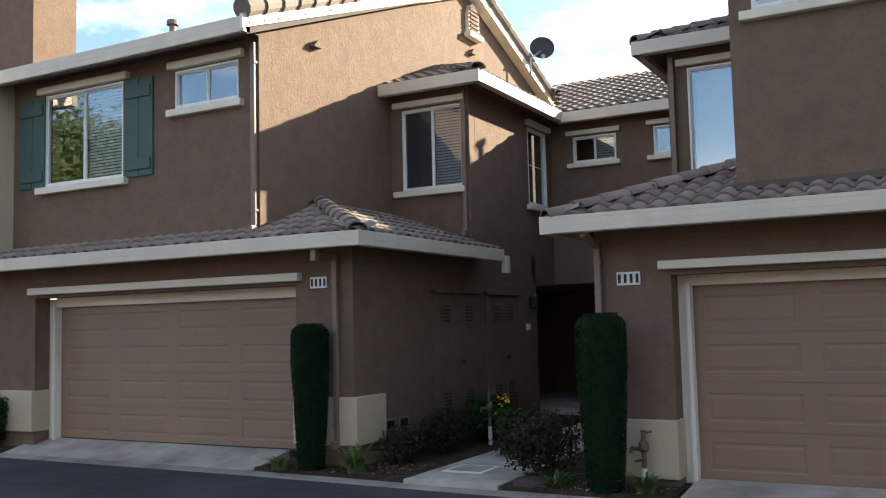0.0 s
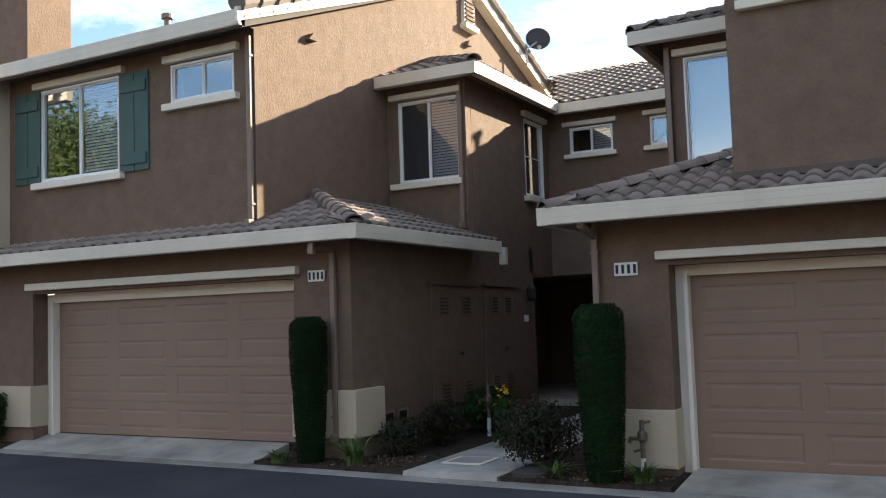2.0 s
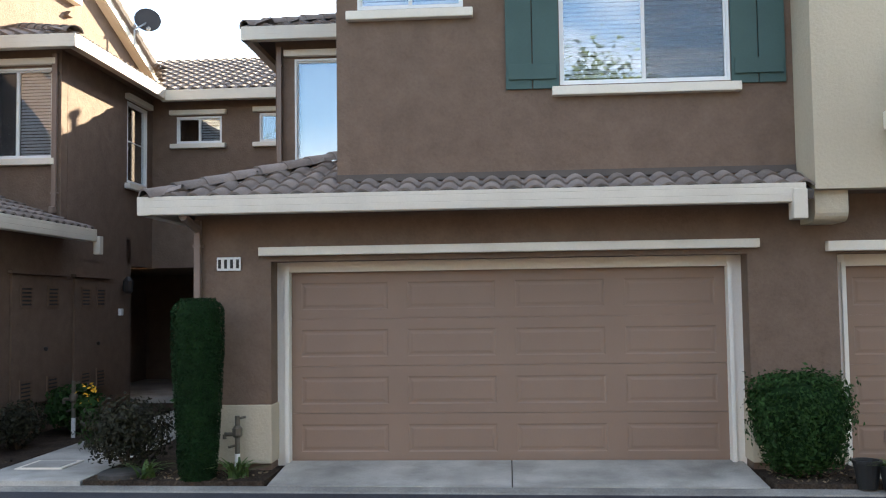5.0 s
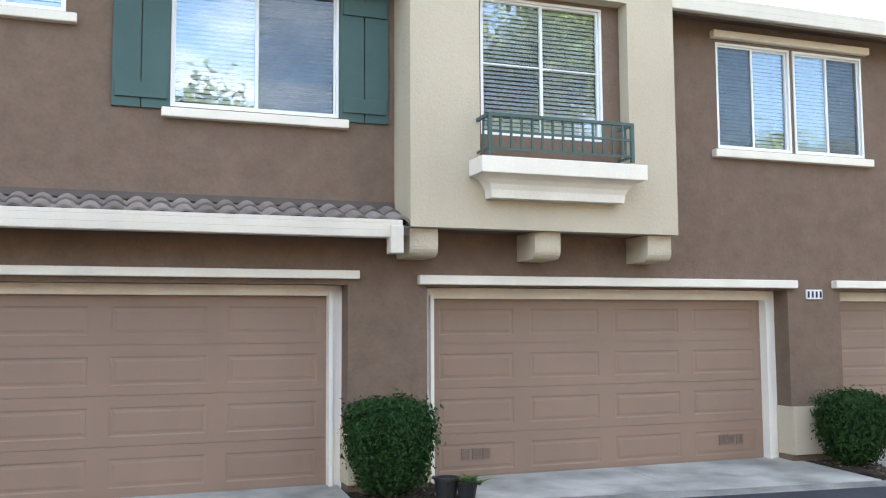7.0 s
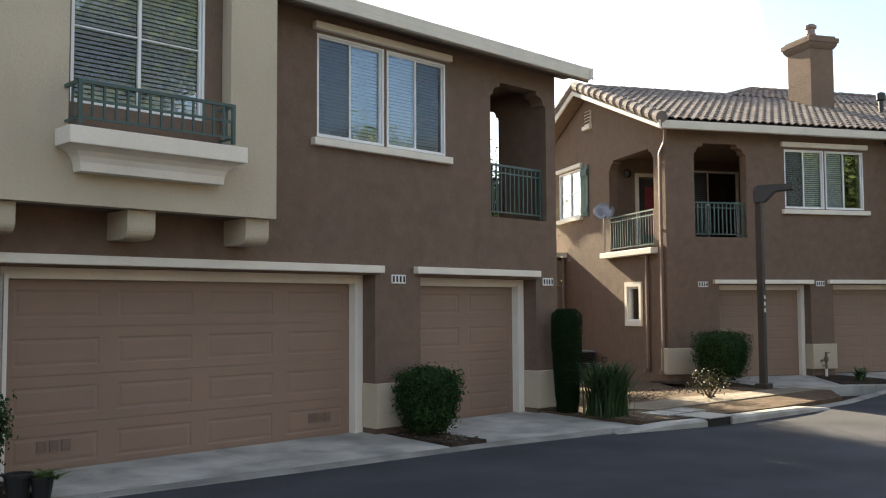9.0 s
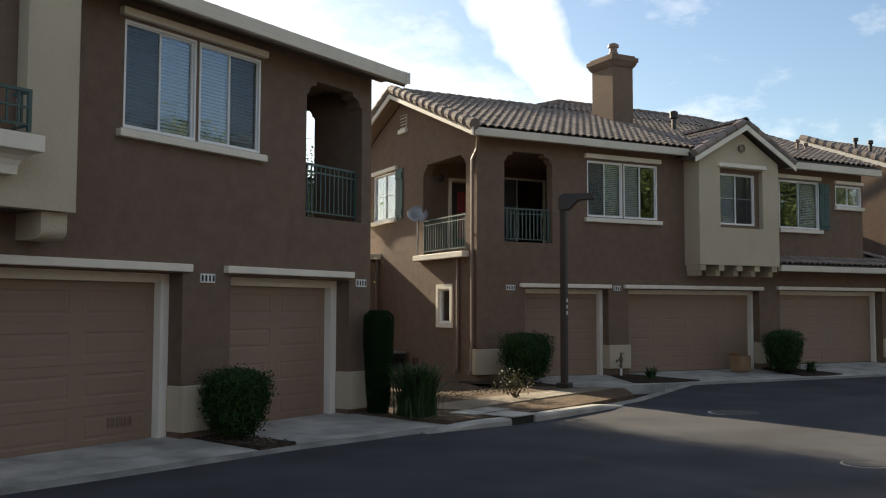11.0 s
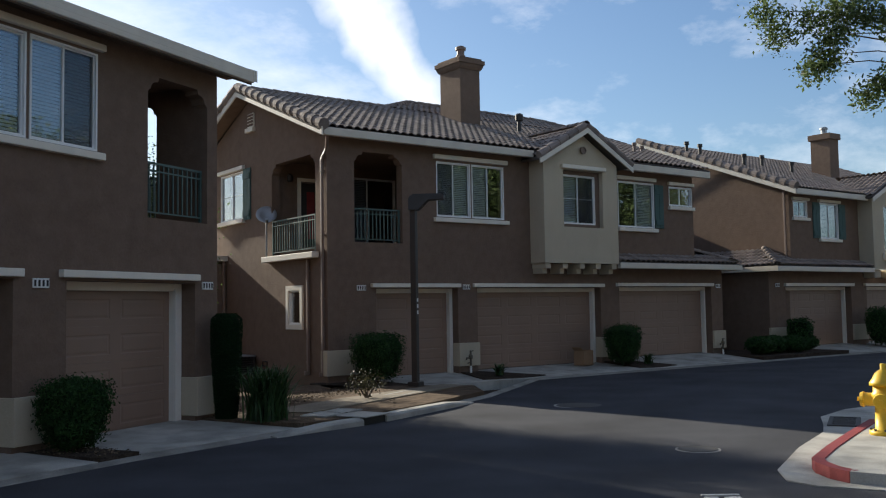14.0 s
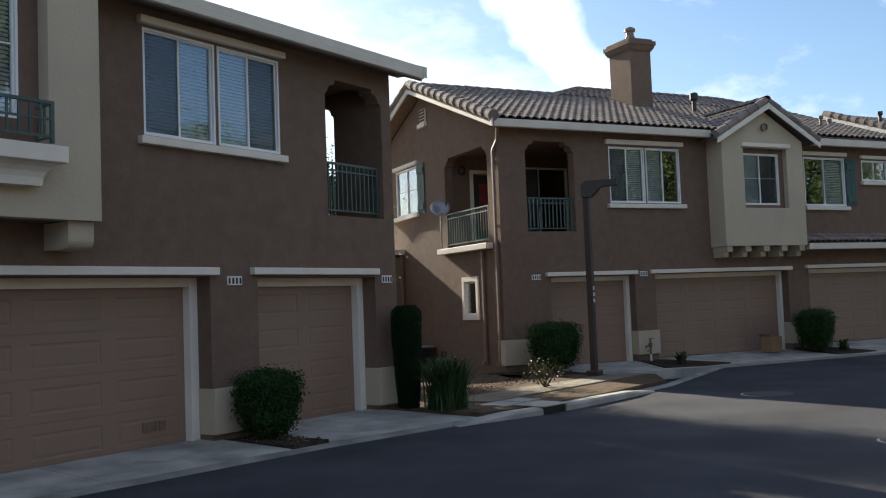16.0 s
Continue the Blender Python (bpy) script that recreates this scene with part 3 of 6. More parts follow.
def strip(name, line, w0, w1, z0, z1, material, label, cat, drop=None):
    """A long slab beside a line, from w0 to w1 away from the road."""
    bm = bmesh.new()
    n = []
    for i, (x, y) in enumerate(line):
        a, b = line[max(0, i - 1)], line[min(len(line) - 1, i + 1)]
        d = Vector((b[0] - a[0], b[1] - a[1])).normalized()
        n.append(Vector((-d.y, d.x)))
    prev = None
    for i, ((x, y), m) in enumerate(zip(line, n)):
        dz = drop[i] if drop else 0.0
        p0, p1 = Vector((x, y)) + m * w0, Vector((x, y)) + m * w1
        r = min(0.035, abs(w1 - w0) * 0.2)
        ring = [bm.verts.new(v) for v in ((*p0, z0), (*p0, z1[0] + dz - r), (*(p0 + m * r), z1[0] + dz), (*p1, z1[1] + dz), (*p1, z0))]
        if prev:
            for k in range(5):
                bm.faces.new((prev[k], prev[(k + 1) % 5], ring[(k + 1) % 5], ring[k]))
        else:
            bm.faces.new(ring)
        prev = ring
    bm.faces.new(prev[::-1])
    return tagged(part(name, bm, material, None), label, cat, kind="structure")


strip("kerb", EDGE, 0.13, 0.30, -0.29, (-0.104, -0.078), GUTTERSTONE, "grey concrete gutter strip along the street", "kerb")


def drive(x0, x1, ya, yb, zk, zd, space=ID, joints=2):
    global SPACE
    SPACE = space
    bm = bmesh.new()
    n = joints
    for i in range(n):
        a, b = x0 + (x1 - x0) * i / n + 0.006, x0 + (x1 - x0) * (i + 1) / n - 0.006
        yl = ya[0] + (ya[1] - ya[0]) * i / n
        yr = ya[0] + (ya[1] - ya[0]) * (i + 1) / n
        v = [bm.verts.new(p) for p in ((a, yl, zk), (b, yr, zk), (b, yb, zd), (a, yb, zd), (a, yl, -0.29), (b, yr, -0.29), (b, yb, -0.29), (a, yb, -0.29))]
        for f in ((0, 1, 2, 3), (0, 4, 5, 1), (1, 5, 6, 2), (2, 6, 7, 3), (3, 7, 4, 0)):
            bm.faces.new([v[k] for k in f])
    ob = tagged(part("driveway", bm, CONCRETE, None), "stained concrete driveway apron before the garage", "driveway", kind="structure")
    SPACE = ID
    return ob


def bed(poly, z=0.0, label="mulched planting bed of dark soil", space=ID, material=SOIL, name="planting_bed"):
    global SPACE
    SPACE = space
    bm = slab(poly, -0.29, z if isinstance(z, tuple) else -0.03 if space is ID and poly[0][0] < 9.5 else z)
    bmesh.ops.triangulate(bm, faces=[f for f in bm.faces if len(f.verts) >= 4])
    ob = tagged(part(name, bm, material, None), label, "ground", kind="structure")
    SPACE = ID
    return ob


drive(-13.2, -8.1, (9.74, 9.66), 10.45, -0.07, 0.09)
drive(-2.5, 2.52, (9.46, 9.34), 10.45, -0.07, 0.012)
drive(3.65, 8.75, (9.3, 8.76), 10.45, -0.07, -0.008)
drive(9.42, 12.3, (8.7, 8.18), 10.45, -0.07, -0.008, joints=1)
bed([(-20, 9.74), (-13.23, 9.74), (-13.23, 10.3), (-20, 10.3)], 0.02)
bed([(-8.07, 9.66), (-5.75, 9.55), (-5.85, 17.0), (-8.07, 17.0)], 0.04)
bed([(-4.45, 9.5), (-2.53, 9.46), (-2.53, 10.4), (-3.55, 10.4), (-3.55, 13.0), (-4.55, 13.0)], 0.02)
bed([(2.55, 9.32), (3.62, 9.28), (3.62, 10.4), (2.55, 10.4)], 0.0)
bed([(8.78, 8.76), (9.39, 8.7), (9.39, 10.4), (8.78, 10.4)], 0.0)
# alley bed in the mulch colour lightened for sun
bed([(12.33, 8.1), (13.3, 7.8), (15.7, 7.52), (18.1, 7.44), (19.4, 8.2), (18.6, 11.2), (17.5, 24), (12.33, 24)], 0.0, "brown mulch bed between the houses, coloured as sunlit", material=SUNNY_MULCH)
bed([(-5.72, 9.52), (-4.48, 9.48), (-4.6, 17.4), (-5.82, 17.4)], 0.055, "concrete path leading to the recessed entry", material=CONCRETE, name="garden_path")
# strip of dirt and concrete, the sunlit band painted in as paler tan
bed([(13.6, 8.75), (19.2, 8.35), (19.3, 8.95), (16.0, 9.5), (13.2, 9.7)], 0.02, "tan dirt and concrete strip, paler to stand for sunlight on it", material=mat("sunlit tan dirt and concrete", (0.20, 0.165, 0.12), 0.9, var=0.25, scale=1.5, bump=0.003, bscale=40, fine=0.2, stain=0.3), name="walk")
# second block's aprons
drive(12.2, 15.2, (17.9, 17.85), 19.97, -0.07, 0.035, BS, 1)
drive(15.2, 20.65, (17.85, 17.85), 19.97, -0.07, 0.05, BS)
drive(20.65, 25.6, (17.85, 17.85), 19.97, -0.07, 0.12, BS)
drive(30.6, 34.2, (17.85, 17.85), 19.9, -0.07, 0.12, BS)
drive(34.8, 39.5, (17.85, 17.85), 19.9, -0.07, 0.12, BS)
bed([(10.2, 17.9), (12.17, 17.9), (12.17, 19.9), (10.6, 19.9)], 0.0, space=BS)
bed([(14.5, 18.15), (15.6, 17.95), (16.5, 18.05), (15.48, 19.5), (14.9, 19.58)], (-0.03, -0.05, -0.03, 0.05, 0.05), space=BS)
bed([(20.2, 18.1), (20.9, 17.95), (21.7, 18.05), (21.0, 19.5), (20.25, 19.58)], (-0.03, -0.05, -0.03, 0.09, 0.09), space=BS)
bed([(25.63, 17.85), (30.57, 17.85), (30.57, 24), (25.63, 24)], 0.04, space=BS)

# raised kerb with a storm drain at the end of the first block
KL = [(11.5, 8.02), (11.97, 7.89), (12.5, 7.72), (13.15, 7.50)]
KR = [(13.75, 7.40), (15.0, 7.27), (16.0, 7.19), (16.9, 7.15)]
strip("kerb_stone", KL, -0.01, 0.20, -0.28, (0.0, 0.005), CONCRETE, "raised pale concrete kerb beside a drain", "kerb", (-0.10, -0.05, -0.01, 0.0))
strip("kerb_stone", KR, -0.01, 0.20, -0.28, (0.0, 0.005), CONCRETE, "raised pale concrete kerb beside a drain", "kerb", (0.0, 0.0, -0.015, -0.10))
dr = thing("storm_drain", (13.45, 7.5, -0.12), "dark storm drain inlet with a concrete lid", "drain")
part("lid", slab([(13.12, 7.45), (13.78, 7.36), (13.9, 8.0), (13.2, 8.1)], 0.012, 0.026), CONCRETE, dr, "concrete lid slab")
# the shade inside the inlet is painted as a black slab
part("inlet", slab([(13.15, 7.52), (13.75, 7.43), (13.75, 7.47), (13.15, 7.56)], -0.20, 0.011), BLACK, dr, "black slab standing for the unlit inlet mouth")
for px, py, w, d in ((13.05, 8.15, 0.62, 0.5), (13.70, 8.12, 0.5, 0.48), (16.6, 8.6, 1.0, 0.42)):
    lid = thing("utility_lid", (px, py, 0.0), "pale concrete utility box lid set in the bed", "utility lid")
    part("frame", wall(px, px + w, py, py + d, 0, 0.02, [(px + 0.05, px + w - 0.05, py + 0.05, py + d - 0.05)]), CONCRETE, lid)
    lid.children[0].data.transform(Matrix(((1, 0, 0, 0), (0, 0, 1, 0), (0, -1, 0, 0.024), (0, 0, 0, 1))))
    part("cover", box(px + 0.055, px + w - 0.055, py + 0.055, py + d - 0.055, 0.002, 0.018, 0.004), CONCRETE, lid)


def townhouse(name, loc, label):
    return thing(name, loc, label, "house")


# ---- first block: garages, cream bay, corner loggia ----
A = townhouse("townhouse", (4, 14, 0), "brown stucco townhouse with garages and a cream bay")
doorsA = [(-2.61, 2.555, 0.0, 2.25), (3.49, 8.60, 0.0, 2.235), (9.48, 12.17, 0.0, 2.225)]
holes = [(a, b, -1, t) for a, b, _, t in doorsA]
wins = [(0.61, 2.44, 4.13, 5.62), (7.56, 10.02, 4.10, 5.53), (-1.62, -0.44, 5.04, 5.62)]
holes += [w for w in wins] + [(11.06, 12.48, 3.23, 5.47)]
part("wall", wall(-1.86, 12.74, -0.15, 6.0, WY, 0.28, holes), STUCCO, A, "textured brown stucco front wall")
part("wall", wall(-3.47, -1.861, -0.15, 2.95, WY, 0.28, [(-2.61, -1.0, -1, 2.25)]), STUCCO, A, "textured brown stucco wall by the garage")
garage_door(A, -2.47, 2.40, 0.0, 2.135, WY + 0.38, 4, (-2.61, 2.555, 2.248))
garage_door(A, 3.66, 8.43, -0.04, 2.11, WY + 0.38, 4, (3.49, 8.60, 2.233), [(4.05, 0.19), (7.72, 0.19)])
garage_door(A, 9.61, 11.98, -0.03, 2.10, WY + 0.38, 2, (9.48, 12.17, 2.223))
trim_board(A, -2.73, 2.67, 2.31, 2.405, WY)
trim_board(A, 3.37, 8.70, 2.257, 2.365, WY)
trim_board(A, 9.345, 12.20, 2.265, 2.37, WY)
plinth(A, -3.50, -2.59, 0.05, 0.68, WY, y1=WY + 0.275)
plinth(A, 2.535, 3.51, 0.05, 0.69, WY, y1=WY + 0.275)
plinth(A, 8.58, 9.50, 0.06, 0.69, WY, y1=WY + 0.275)
plinth(A, 12.15, 12.78, 0.06, 0.69, WY, y1=WY + 0.275)
number_plate(A, -3.08, 2.23, WY)
number_plate(A, 9.03, 2.18, WY, 0.27, 0.13)
number_plate(A, 12.47, 2.19, WY, 0.27, 0.13)
window(A, *wins[0], WY, 2, (0, 1), (0.52, 2.54, 4.0, 4.10), (0.45, 2.6, 5.66, 5.77), screens=(1,))
window(A, *wins[2], WY, 2, (0, 1), (-1.74, -0.33, 4.91, 5.01), (-1.74, -0.33, 5.65, 5.75))
shutter(A, 0.02, 0.60, 4.09, 5.62, WY)
shutter(A, 2.45, 3.02, 4.09, 5.62, WY)
w1 = window(A, 7.56, 8.765, 4.10, 5.53, WY, 2, (0, 1), None, None, screens=(0,))
w2 = window(A, 8.825, 10.02, 4.10, 5.53, WY, 2, (0, 1), (7.46, 10.10, 3.97, 4.075), (7.48, 10.11, 5.575, 5.675), screens=(1,))
part("mullion", box(8.767, 8.823, WY + 0.01, WY + 0.12, 4.10, 5.53), STUCCO, A)
# cream bay with its balconette
by = 9.5
part("bay", wall(3.1, 6.50, 2.86, 5.98, by, 0.2, [(3.92, 5.85, 3.55, 5.66)]), CREAM, A, "cream stucco bay front")
part("bay_side", box(3.1, 3.3, by + 0.2, WY - 0.002, 2.86, 5.98), CREAM, A)
part("bay_side", box(6.3, 6.50, by + 0.2, WY - 0.002, 2.86, 5.98), CREAM, A)
part("bay_floor", box(3.3, 6.3, by + 0.2, WY - 0.002, 2.865, 3.0), STUCCO, A, "brown bay underside")
part("bay_niche", wall(3.85, 5.92, 3.45, 5.75, by + 0.21, 0.12, [(4.02, 5.62, 3.98, 5.62)]), STUCCO, A, "brown recess behind the balconette")
window(A, 4.02, 5.62, 3.98, 5.62, by + 0.22, 2, (0, 1), grid=True)
part("ledge", box(3.78, 5.85, 9.12, by - 0.002, 3.435, 3.62, 0.014), TRIM, A, "off-white moulded balconette ledge")
bm = bmesh.new()
prev = None
for z, ins in ((3.19, 0.20), (3.28, 0.19), (3.34, 0.165), (3.39, 0.12), (3.42, 0.07), (3.434, 0.02)):
    ring = [bm.verts.new(p) for p in ((3.78 + ins, by - 0.002, z), (3.78 + ins, 9.12 + ins, z), (5.85 - ins, 9.12 + ins, z), (5.85 - ins, by - 0.002, z))]
    if prev:
        for i in range(4):
            bm.faces.new((prev[i], prev[(i + 1) % 4], ring[(i + 1) % 4], ring[i]))
    else:
        bm.faces.new(ring[::-1])
    prev = ring
bm.faces.new(prev)
part("ledge_cove", bm, TRIM, A, "coved underside of the ledge")
r = railing(A, 3.88, 5.70, 9.17, 3.64, 4.10, 15, 0.2, label="green steel balconette railing")
for xx in (3.89, 5.69):
    part("return_rail", boxes((xx - 0.018, xx + 0.018, 9.19, by - 0.002, 4.065, 4.10), (xx - 0.012, xx + 0.012, 9.19, by - 0.002, 3.70, 3.725), (xx - 0.01, xx + 0.01, 9.32, 9.34, 3.725, 4.064)), RAIL, r)
for x0 in (3.12, 4.63, 6.13):
    pts = [(9.60, 2.855), (9.60, 2.66)] + [(9.60 + 0.12 * (1 - math.cos(a)), 2.66 - 0.12 * math.sin(a)) for a in (0.3, 0.6, 0.9, 1.2, 1.57)] + [(10.098, 2.54), (10.098, 2.855)]
    bm = bmesh.new()
    a_ = [bm.verts.new((x0, y, z)) for y, z in pts]
    b_ = [bm.verts.new((x0 + 0.33, y, z)) for y, z in pts]
    for i in range(len(pts)):
        j = (i + 1) % len(pts)
        bm.faces.new((a_[i], a_[j], b_[j], b_[i]))
    bm.faces.new(a_[::-1])
    bm.faces.new(b_)
    part("corbel", bm, CREAM, A, "cream rounded corbel under the bay")
# loggia at the corner
for sx, x in ((1, 11.062), (-1, 12.478)):
    arch_corner(A, x, 5.468, sx, WY, 0.28)
railing(A, 11.08, 12.46, WY + 0.12, 3.26, 4.13, 13)
part("loggia_floor", box(10.5, 12.5, WY + 0.29, 13.0, 3.10, 3.22), STUCCO, A)
part("loggia_ceiling", box(10.5, 12.73, WY + 0.29, 13.0, 5.60, 5.7), STUCCO, A)
part("loggia_back", box(10.5, 12.3, 12.6, 12.75, 3.22, 5.6), STUCCO, A)
SPACE = rot(90)
part("wall", wall(WY + 0.281, 22.0, -0.15, 6.0, -12.74, 0.24, [(11.22, 12.52, 3.25, 5.44)]), STUCCO, A, "brown stucco end wall with the loggia opening")
arch_corner(A, 11.222, 5.438, 1, -12.74, 0.24)
arch_corner(A, 12.518, 5.438, -1, -12.74, 0.24)
railing(A, 11.24, 12.50, -12.62, 3.26, 4.13, 13)
SPACE = ID
# roofs, gutters
EY = 9.55
gutter(A, 6.52, 13.05, 5.70, 5.91, EY)
gutter(A, -2.3, 6.52, 5.70, 5.91, EY)
soffit(A, -2.3, 13.0, EY + 0.13, WY, 5.80)
RZ, RY = 8.6, 16.7
roof_plane(A, [(-2.3, EY + 0.06, 5.76), (13.1, EY + 0.06, 5.76), (13.1, RY, RZ - 0.08), (-2.3, RY, RZ - 0.08)])
roof_plane(A, [(13.1, 23.9, 5.91), (-2.3, 23.9, 5.91), (-2.3, RY, RZ), (13.1, RY, RZ)])
SPACE = rot(90)
part("gable_wall", prism([(10.1, 6.001), (23.2, 6.001), (16.7, 8.45)], -12.74, -12.5), STUCCO, A)
part("rake_board", prism([(9.5, 5.70), (16.7, 8.42), (23.9, 5.70), (23.9, 5.90), (16.7, 8.62), (9.5, 5.90)], -13.08, -13.04), TRIM, A, "off-white rake board")
SPACE = ID
part("wall", box(-1.86, 12.5, 22.0, 22.2, -0.1, 6.0), STUCCO, A)
part("wall", box(-1.86, -1.62, WY + 0.281, 22.0, 2.96, 6.0), STUCCO, A)
# pent roof over the garage, hipped round its free corner
g0, g1, gy, gx = 2.73, 2.925, 9.48, -3.88
gutter(A, gx, 3.0, g0, g1, gy)
soffit(A, gx + 0.1, 3.0, gy + 0.13, WY, 2.80)
gr = 2.845
roofA = roof_plane(A, [(gx, gy, gr), (3.08, gy, gr), (3.08, WY + 0.02, gr + 0.23), (-1.86, WY + 0.02, gr + 0.23), (-1.86, 11.5, gr + 0.732)], pieces=True)
roof_plane(A, [(gx, 13.4, gr), (gx, gy, gr), (-1.86, 11.5, gr + 0.73), (-1.86, 13.4, gr + 0.73)], pieces=True)
caps(roofA, (gx + 0.06, gy + 0.06, gr + 0.03), (-1.9, 11.46, gr + 0.74))
part("gutter_end", box(2.86, 3.0, gy - 0.05, gy + 0.14, 2.56, 2.86, 0.01), GUTTER, A, "white gutter outlet")
part("flashing", box(-1.86, 3.09, WY - 0.03, WY - 0.002, gr + 0.27, gr + 0.345), ROOFBED, A, "dark brown roof flashing")
SPACE = rot(-90)
gutter(A, -13.4, -gy, g0, g1, gx)
part("wall", wall(-17.0, -(WY + 0.281), -0.15, 2.95, -3.47, 0.24), STUCCO, A, "brown stucco side wall")
SPACE = ID
downpipe(A, -3.42, WY, 0.2, 2.72)
part("elbow", tube([(-3.42, 9.58, 2.72), (-3.42, 10.02, 2.62)], 0.045), PIPE, A)
# set-back upper wing beside the courtyard
part("wall", wall(-3.42, -1.861, 2.96, 5.8, 13.55, 0.2, [(-3.13, -1.98, 3.55, 5.44)]), STUCCO, A)
window(A, -3.13, -1.98, 3.55, 5.44, 13.55, 1, None, None, (-3.28, -1.88, 5.47, 5.57))
part("roller_blind", box(-3.08, -2.03, 13.72, 13.73, 3.6, 5.4), BLIND, A, "pale drawn roller blind")
part("wall", box(-3.42, -3.22, 13.751, 17.2, 2.96, 5.8), STUCCO, A)
gutter(A, -3.82, -1.87, 5.63, 5.83, 13.1)
soffit(A, -3.7, -1.87, 13.23, 13.55, 5.72)
rw = roof_plane(A, [(-3.82, 13.12, 5.76), (-1.86, 13.12, 5.76), (-1.86, 15.2, 6.53)])
roof_plane(A, [(-3.82, 17.2, 5.76), (-3.82, 13.12, 5.76), (-1.86, 15.2, 6.53), (-1.86, 17.2, 6.53)])
caps(rw, (-3.78, 13.16, 5.8), (-1.9, 15.1, 6.53))
SPACE = rot(-90)
gutter(A, -17.0, -13.1, 5.63, 5.83, -3.82)
SPACE = ID
downpipe(A, -3.35, 13.55, 3.3, 5.62)
# courtyard back wall with two small windows, and the porch below
bw = [(-6.30, -5.42, 4.88, 5.40), (-4.68, -4.05, 4.88, 5.43)]
part("wall", wall(-6.78, -3.0, 2.5, 5.8, 17.3, 0.2, bw), STUCCO, A, "brown stucco wall behind the courtyard")
window(A, *bw[0], 17.3, 2, (1,), (-6.41, -5.33, 4.78, 4.87), (-6.43, -5.32, 5.43, 5.52))
window(A, *bw[1], 17.3, 1, None, (-4.80, -3.95, 4.78, 4.87), (-4.80, -3.95, 5.46, 5.55))
gutter(A, -6.45, -3.0, 5.63, 5.83, 16.85)
soffit(A, -6.45, -3.0, 16.98, 17.3, 5.72)
roof_plane(A, [(-6.4, 16.88, 5.77), (-3.0, 16.88, 5.77), (-3.0, 21.4, 7.58), (-8.2, 21.4, 7.58)])
roof_plane(A, [(-3.0, 16.85, 5.83), (0, 16.85, 5.83), (0, 21.4, 7.58), (-3.0, 21.4, 7.58)])
part("wall", wall(-8.6, -3.2, -0.1, 2.6, 21.6, 0.2, [(-5.9, -5.0, 0.05, 2.1)]), STUCCO, A)
part("entry_door", box(-5.9, -5.0, 21.65, 21.71, 0.06, 2.1, 0.01), DKMETAL, A, "dark panelled entry door")
part("door_frame", wall(-6.02, -4.88, 0.05, 2.22, 21.56, 0.04, [(-5.92, -4.98, 0.0, 2.12)]), TRIM, A, "pale entry door frame")
part("porch_ceiling", box(-8.6, -3.2, 17.501, 21.6, 2.5, 2.6), STUCCO, A)
part("porch_side", box(-8.7, -8.6, 15.5, 21.6, -0.1, 2.6), STUCCO, A)
part("porch_side", box(-3.45, -3.25, 17.0, 21.6, -0.1, 2.5), STUCCO, A)
part("porch_floor", box(-8.6, -3.45, 17.41, 21.6, -0.1, 0.045), CONCRETE, A)
for vx, vy in ((-4.0, 20.3), (-3.6, 20.6)):
    v = part("roof_vent", lathe([(0.05, 0), (0.05, 0.5), (0.09, 0.52), (0.09, 0.6)], 12, (vx, vy, 7.1)), PIPE, A, "roof vent pipe")

# ---- left block: garage, green shutters, sunlit gable ----
Lh = townhouse("townhouse", (-10, 14, 0), "brown stucco townhouse with green shutters and sunlit gable")
lw = [(-12.74, -10.96, 4.15, 5.64), (-9.88, -8.67, 5.06, 5.62)]
part("wall", wall(-13.5, -8.30, -0.15, 6.05, WY, 0.28, [(-12.935, -7.0, -1, 2.35)] + lw), STUCCO, Lh, "textured brown stucco front wall")
part("wall", wall(-8.299, -6.78, -0.15, 3.0, WY, 0.28, [(-9, -7.70, -1, 2.35)]), STUCCO, Lh)
garage_door(Lh, -12.77, -7.86, 0.10, 2.20, WY + 0.38, 4, (-12.935, -7.70, 2.33))
trim_board(Lh, -13.02, -7.60, 2.40, 2.51, WY)
plinth(Lh, -13.7, -12.915, 0.22, 0.87, WY, y1=WY + 0.275)
plinth(Lh, -7.72, -7.06, 0.24, 0.86, WY, y1=WY + 0.275)
plinth(Lh, -6.98, -6.70, 0.24, 0.86, WY, y1=10.75)
number_plate(Lh, -7.31, 2.365, WY)
window(Lh, *lw[0], WY, 2, (1,), (-12.87, -10.85, 4.02, 4.13), (-12.85, -10.82, 5.66, 5.77))
window(Lh, *lw[1], WY, 2, None, (-9.99, -8.57, 4.93, 5.035), (-9.98, -8.56, 5.645, 5.755))
shutter(Lh, -13.31, -12.72, 4.14, 5.63, WY)
shutter(Lh, -10.90, -10.32, 4.12, 5.63, WY)
# cream bay at the far end
part("bay", box(-17.0, -13.501, 9.5, 12.0, 2.95, 6.02), CREAM, Lh, "cream stucco bay")
part("wall", wall(-20, -13.501, -0.15, 2.94, WY, 0.28, [(-19.2, -14.2, -1, 2.35)]), STUCCO, Lh)
garage_door(Lh, -19.05, -14.34, 0.10, 2.22, WY + 0.38, 4, (-19.2, -14.2, 2.345))
trim_board(Lh, -19.3, -14.0, 2.40, 2.51, WY)
part("chimney", boxes((-16.4, -15.0, 11.6, 12.6, 6.0, 9.0)), STUCCO, Lh, "brown stucco chimney")
gutter(Lh, -13.4, -8.12, 5.80, 6.02, 9.57)
gutter(Lh, -17.3, -13.4, 5.80, 6.02, 9.0)
soffit(Lh, -13.4, -8.3, 9.7, WY, 5.90)
LRZ, LRY = 8.72, 16.77
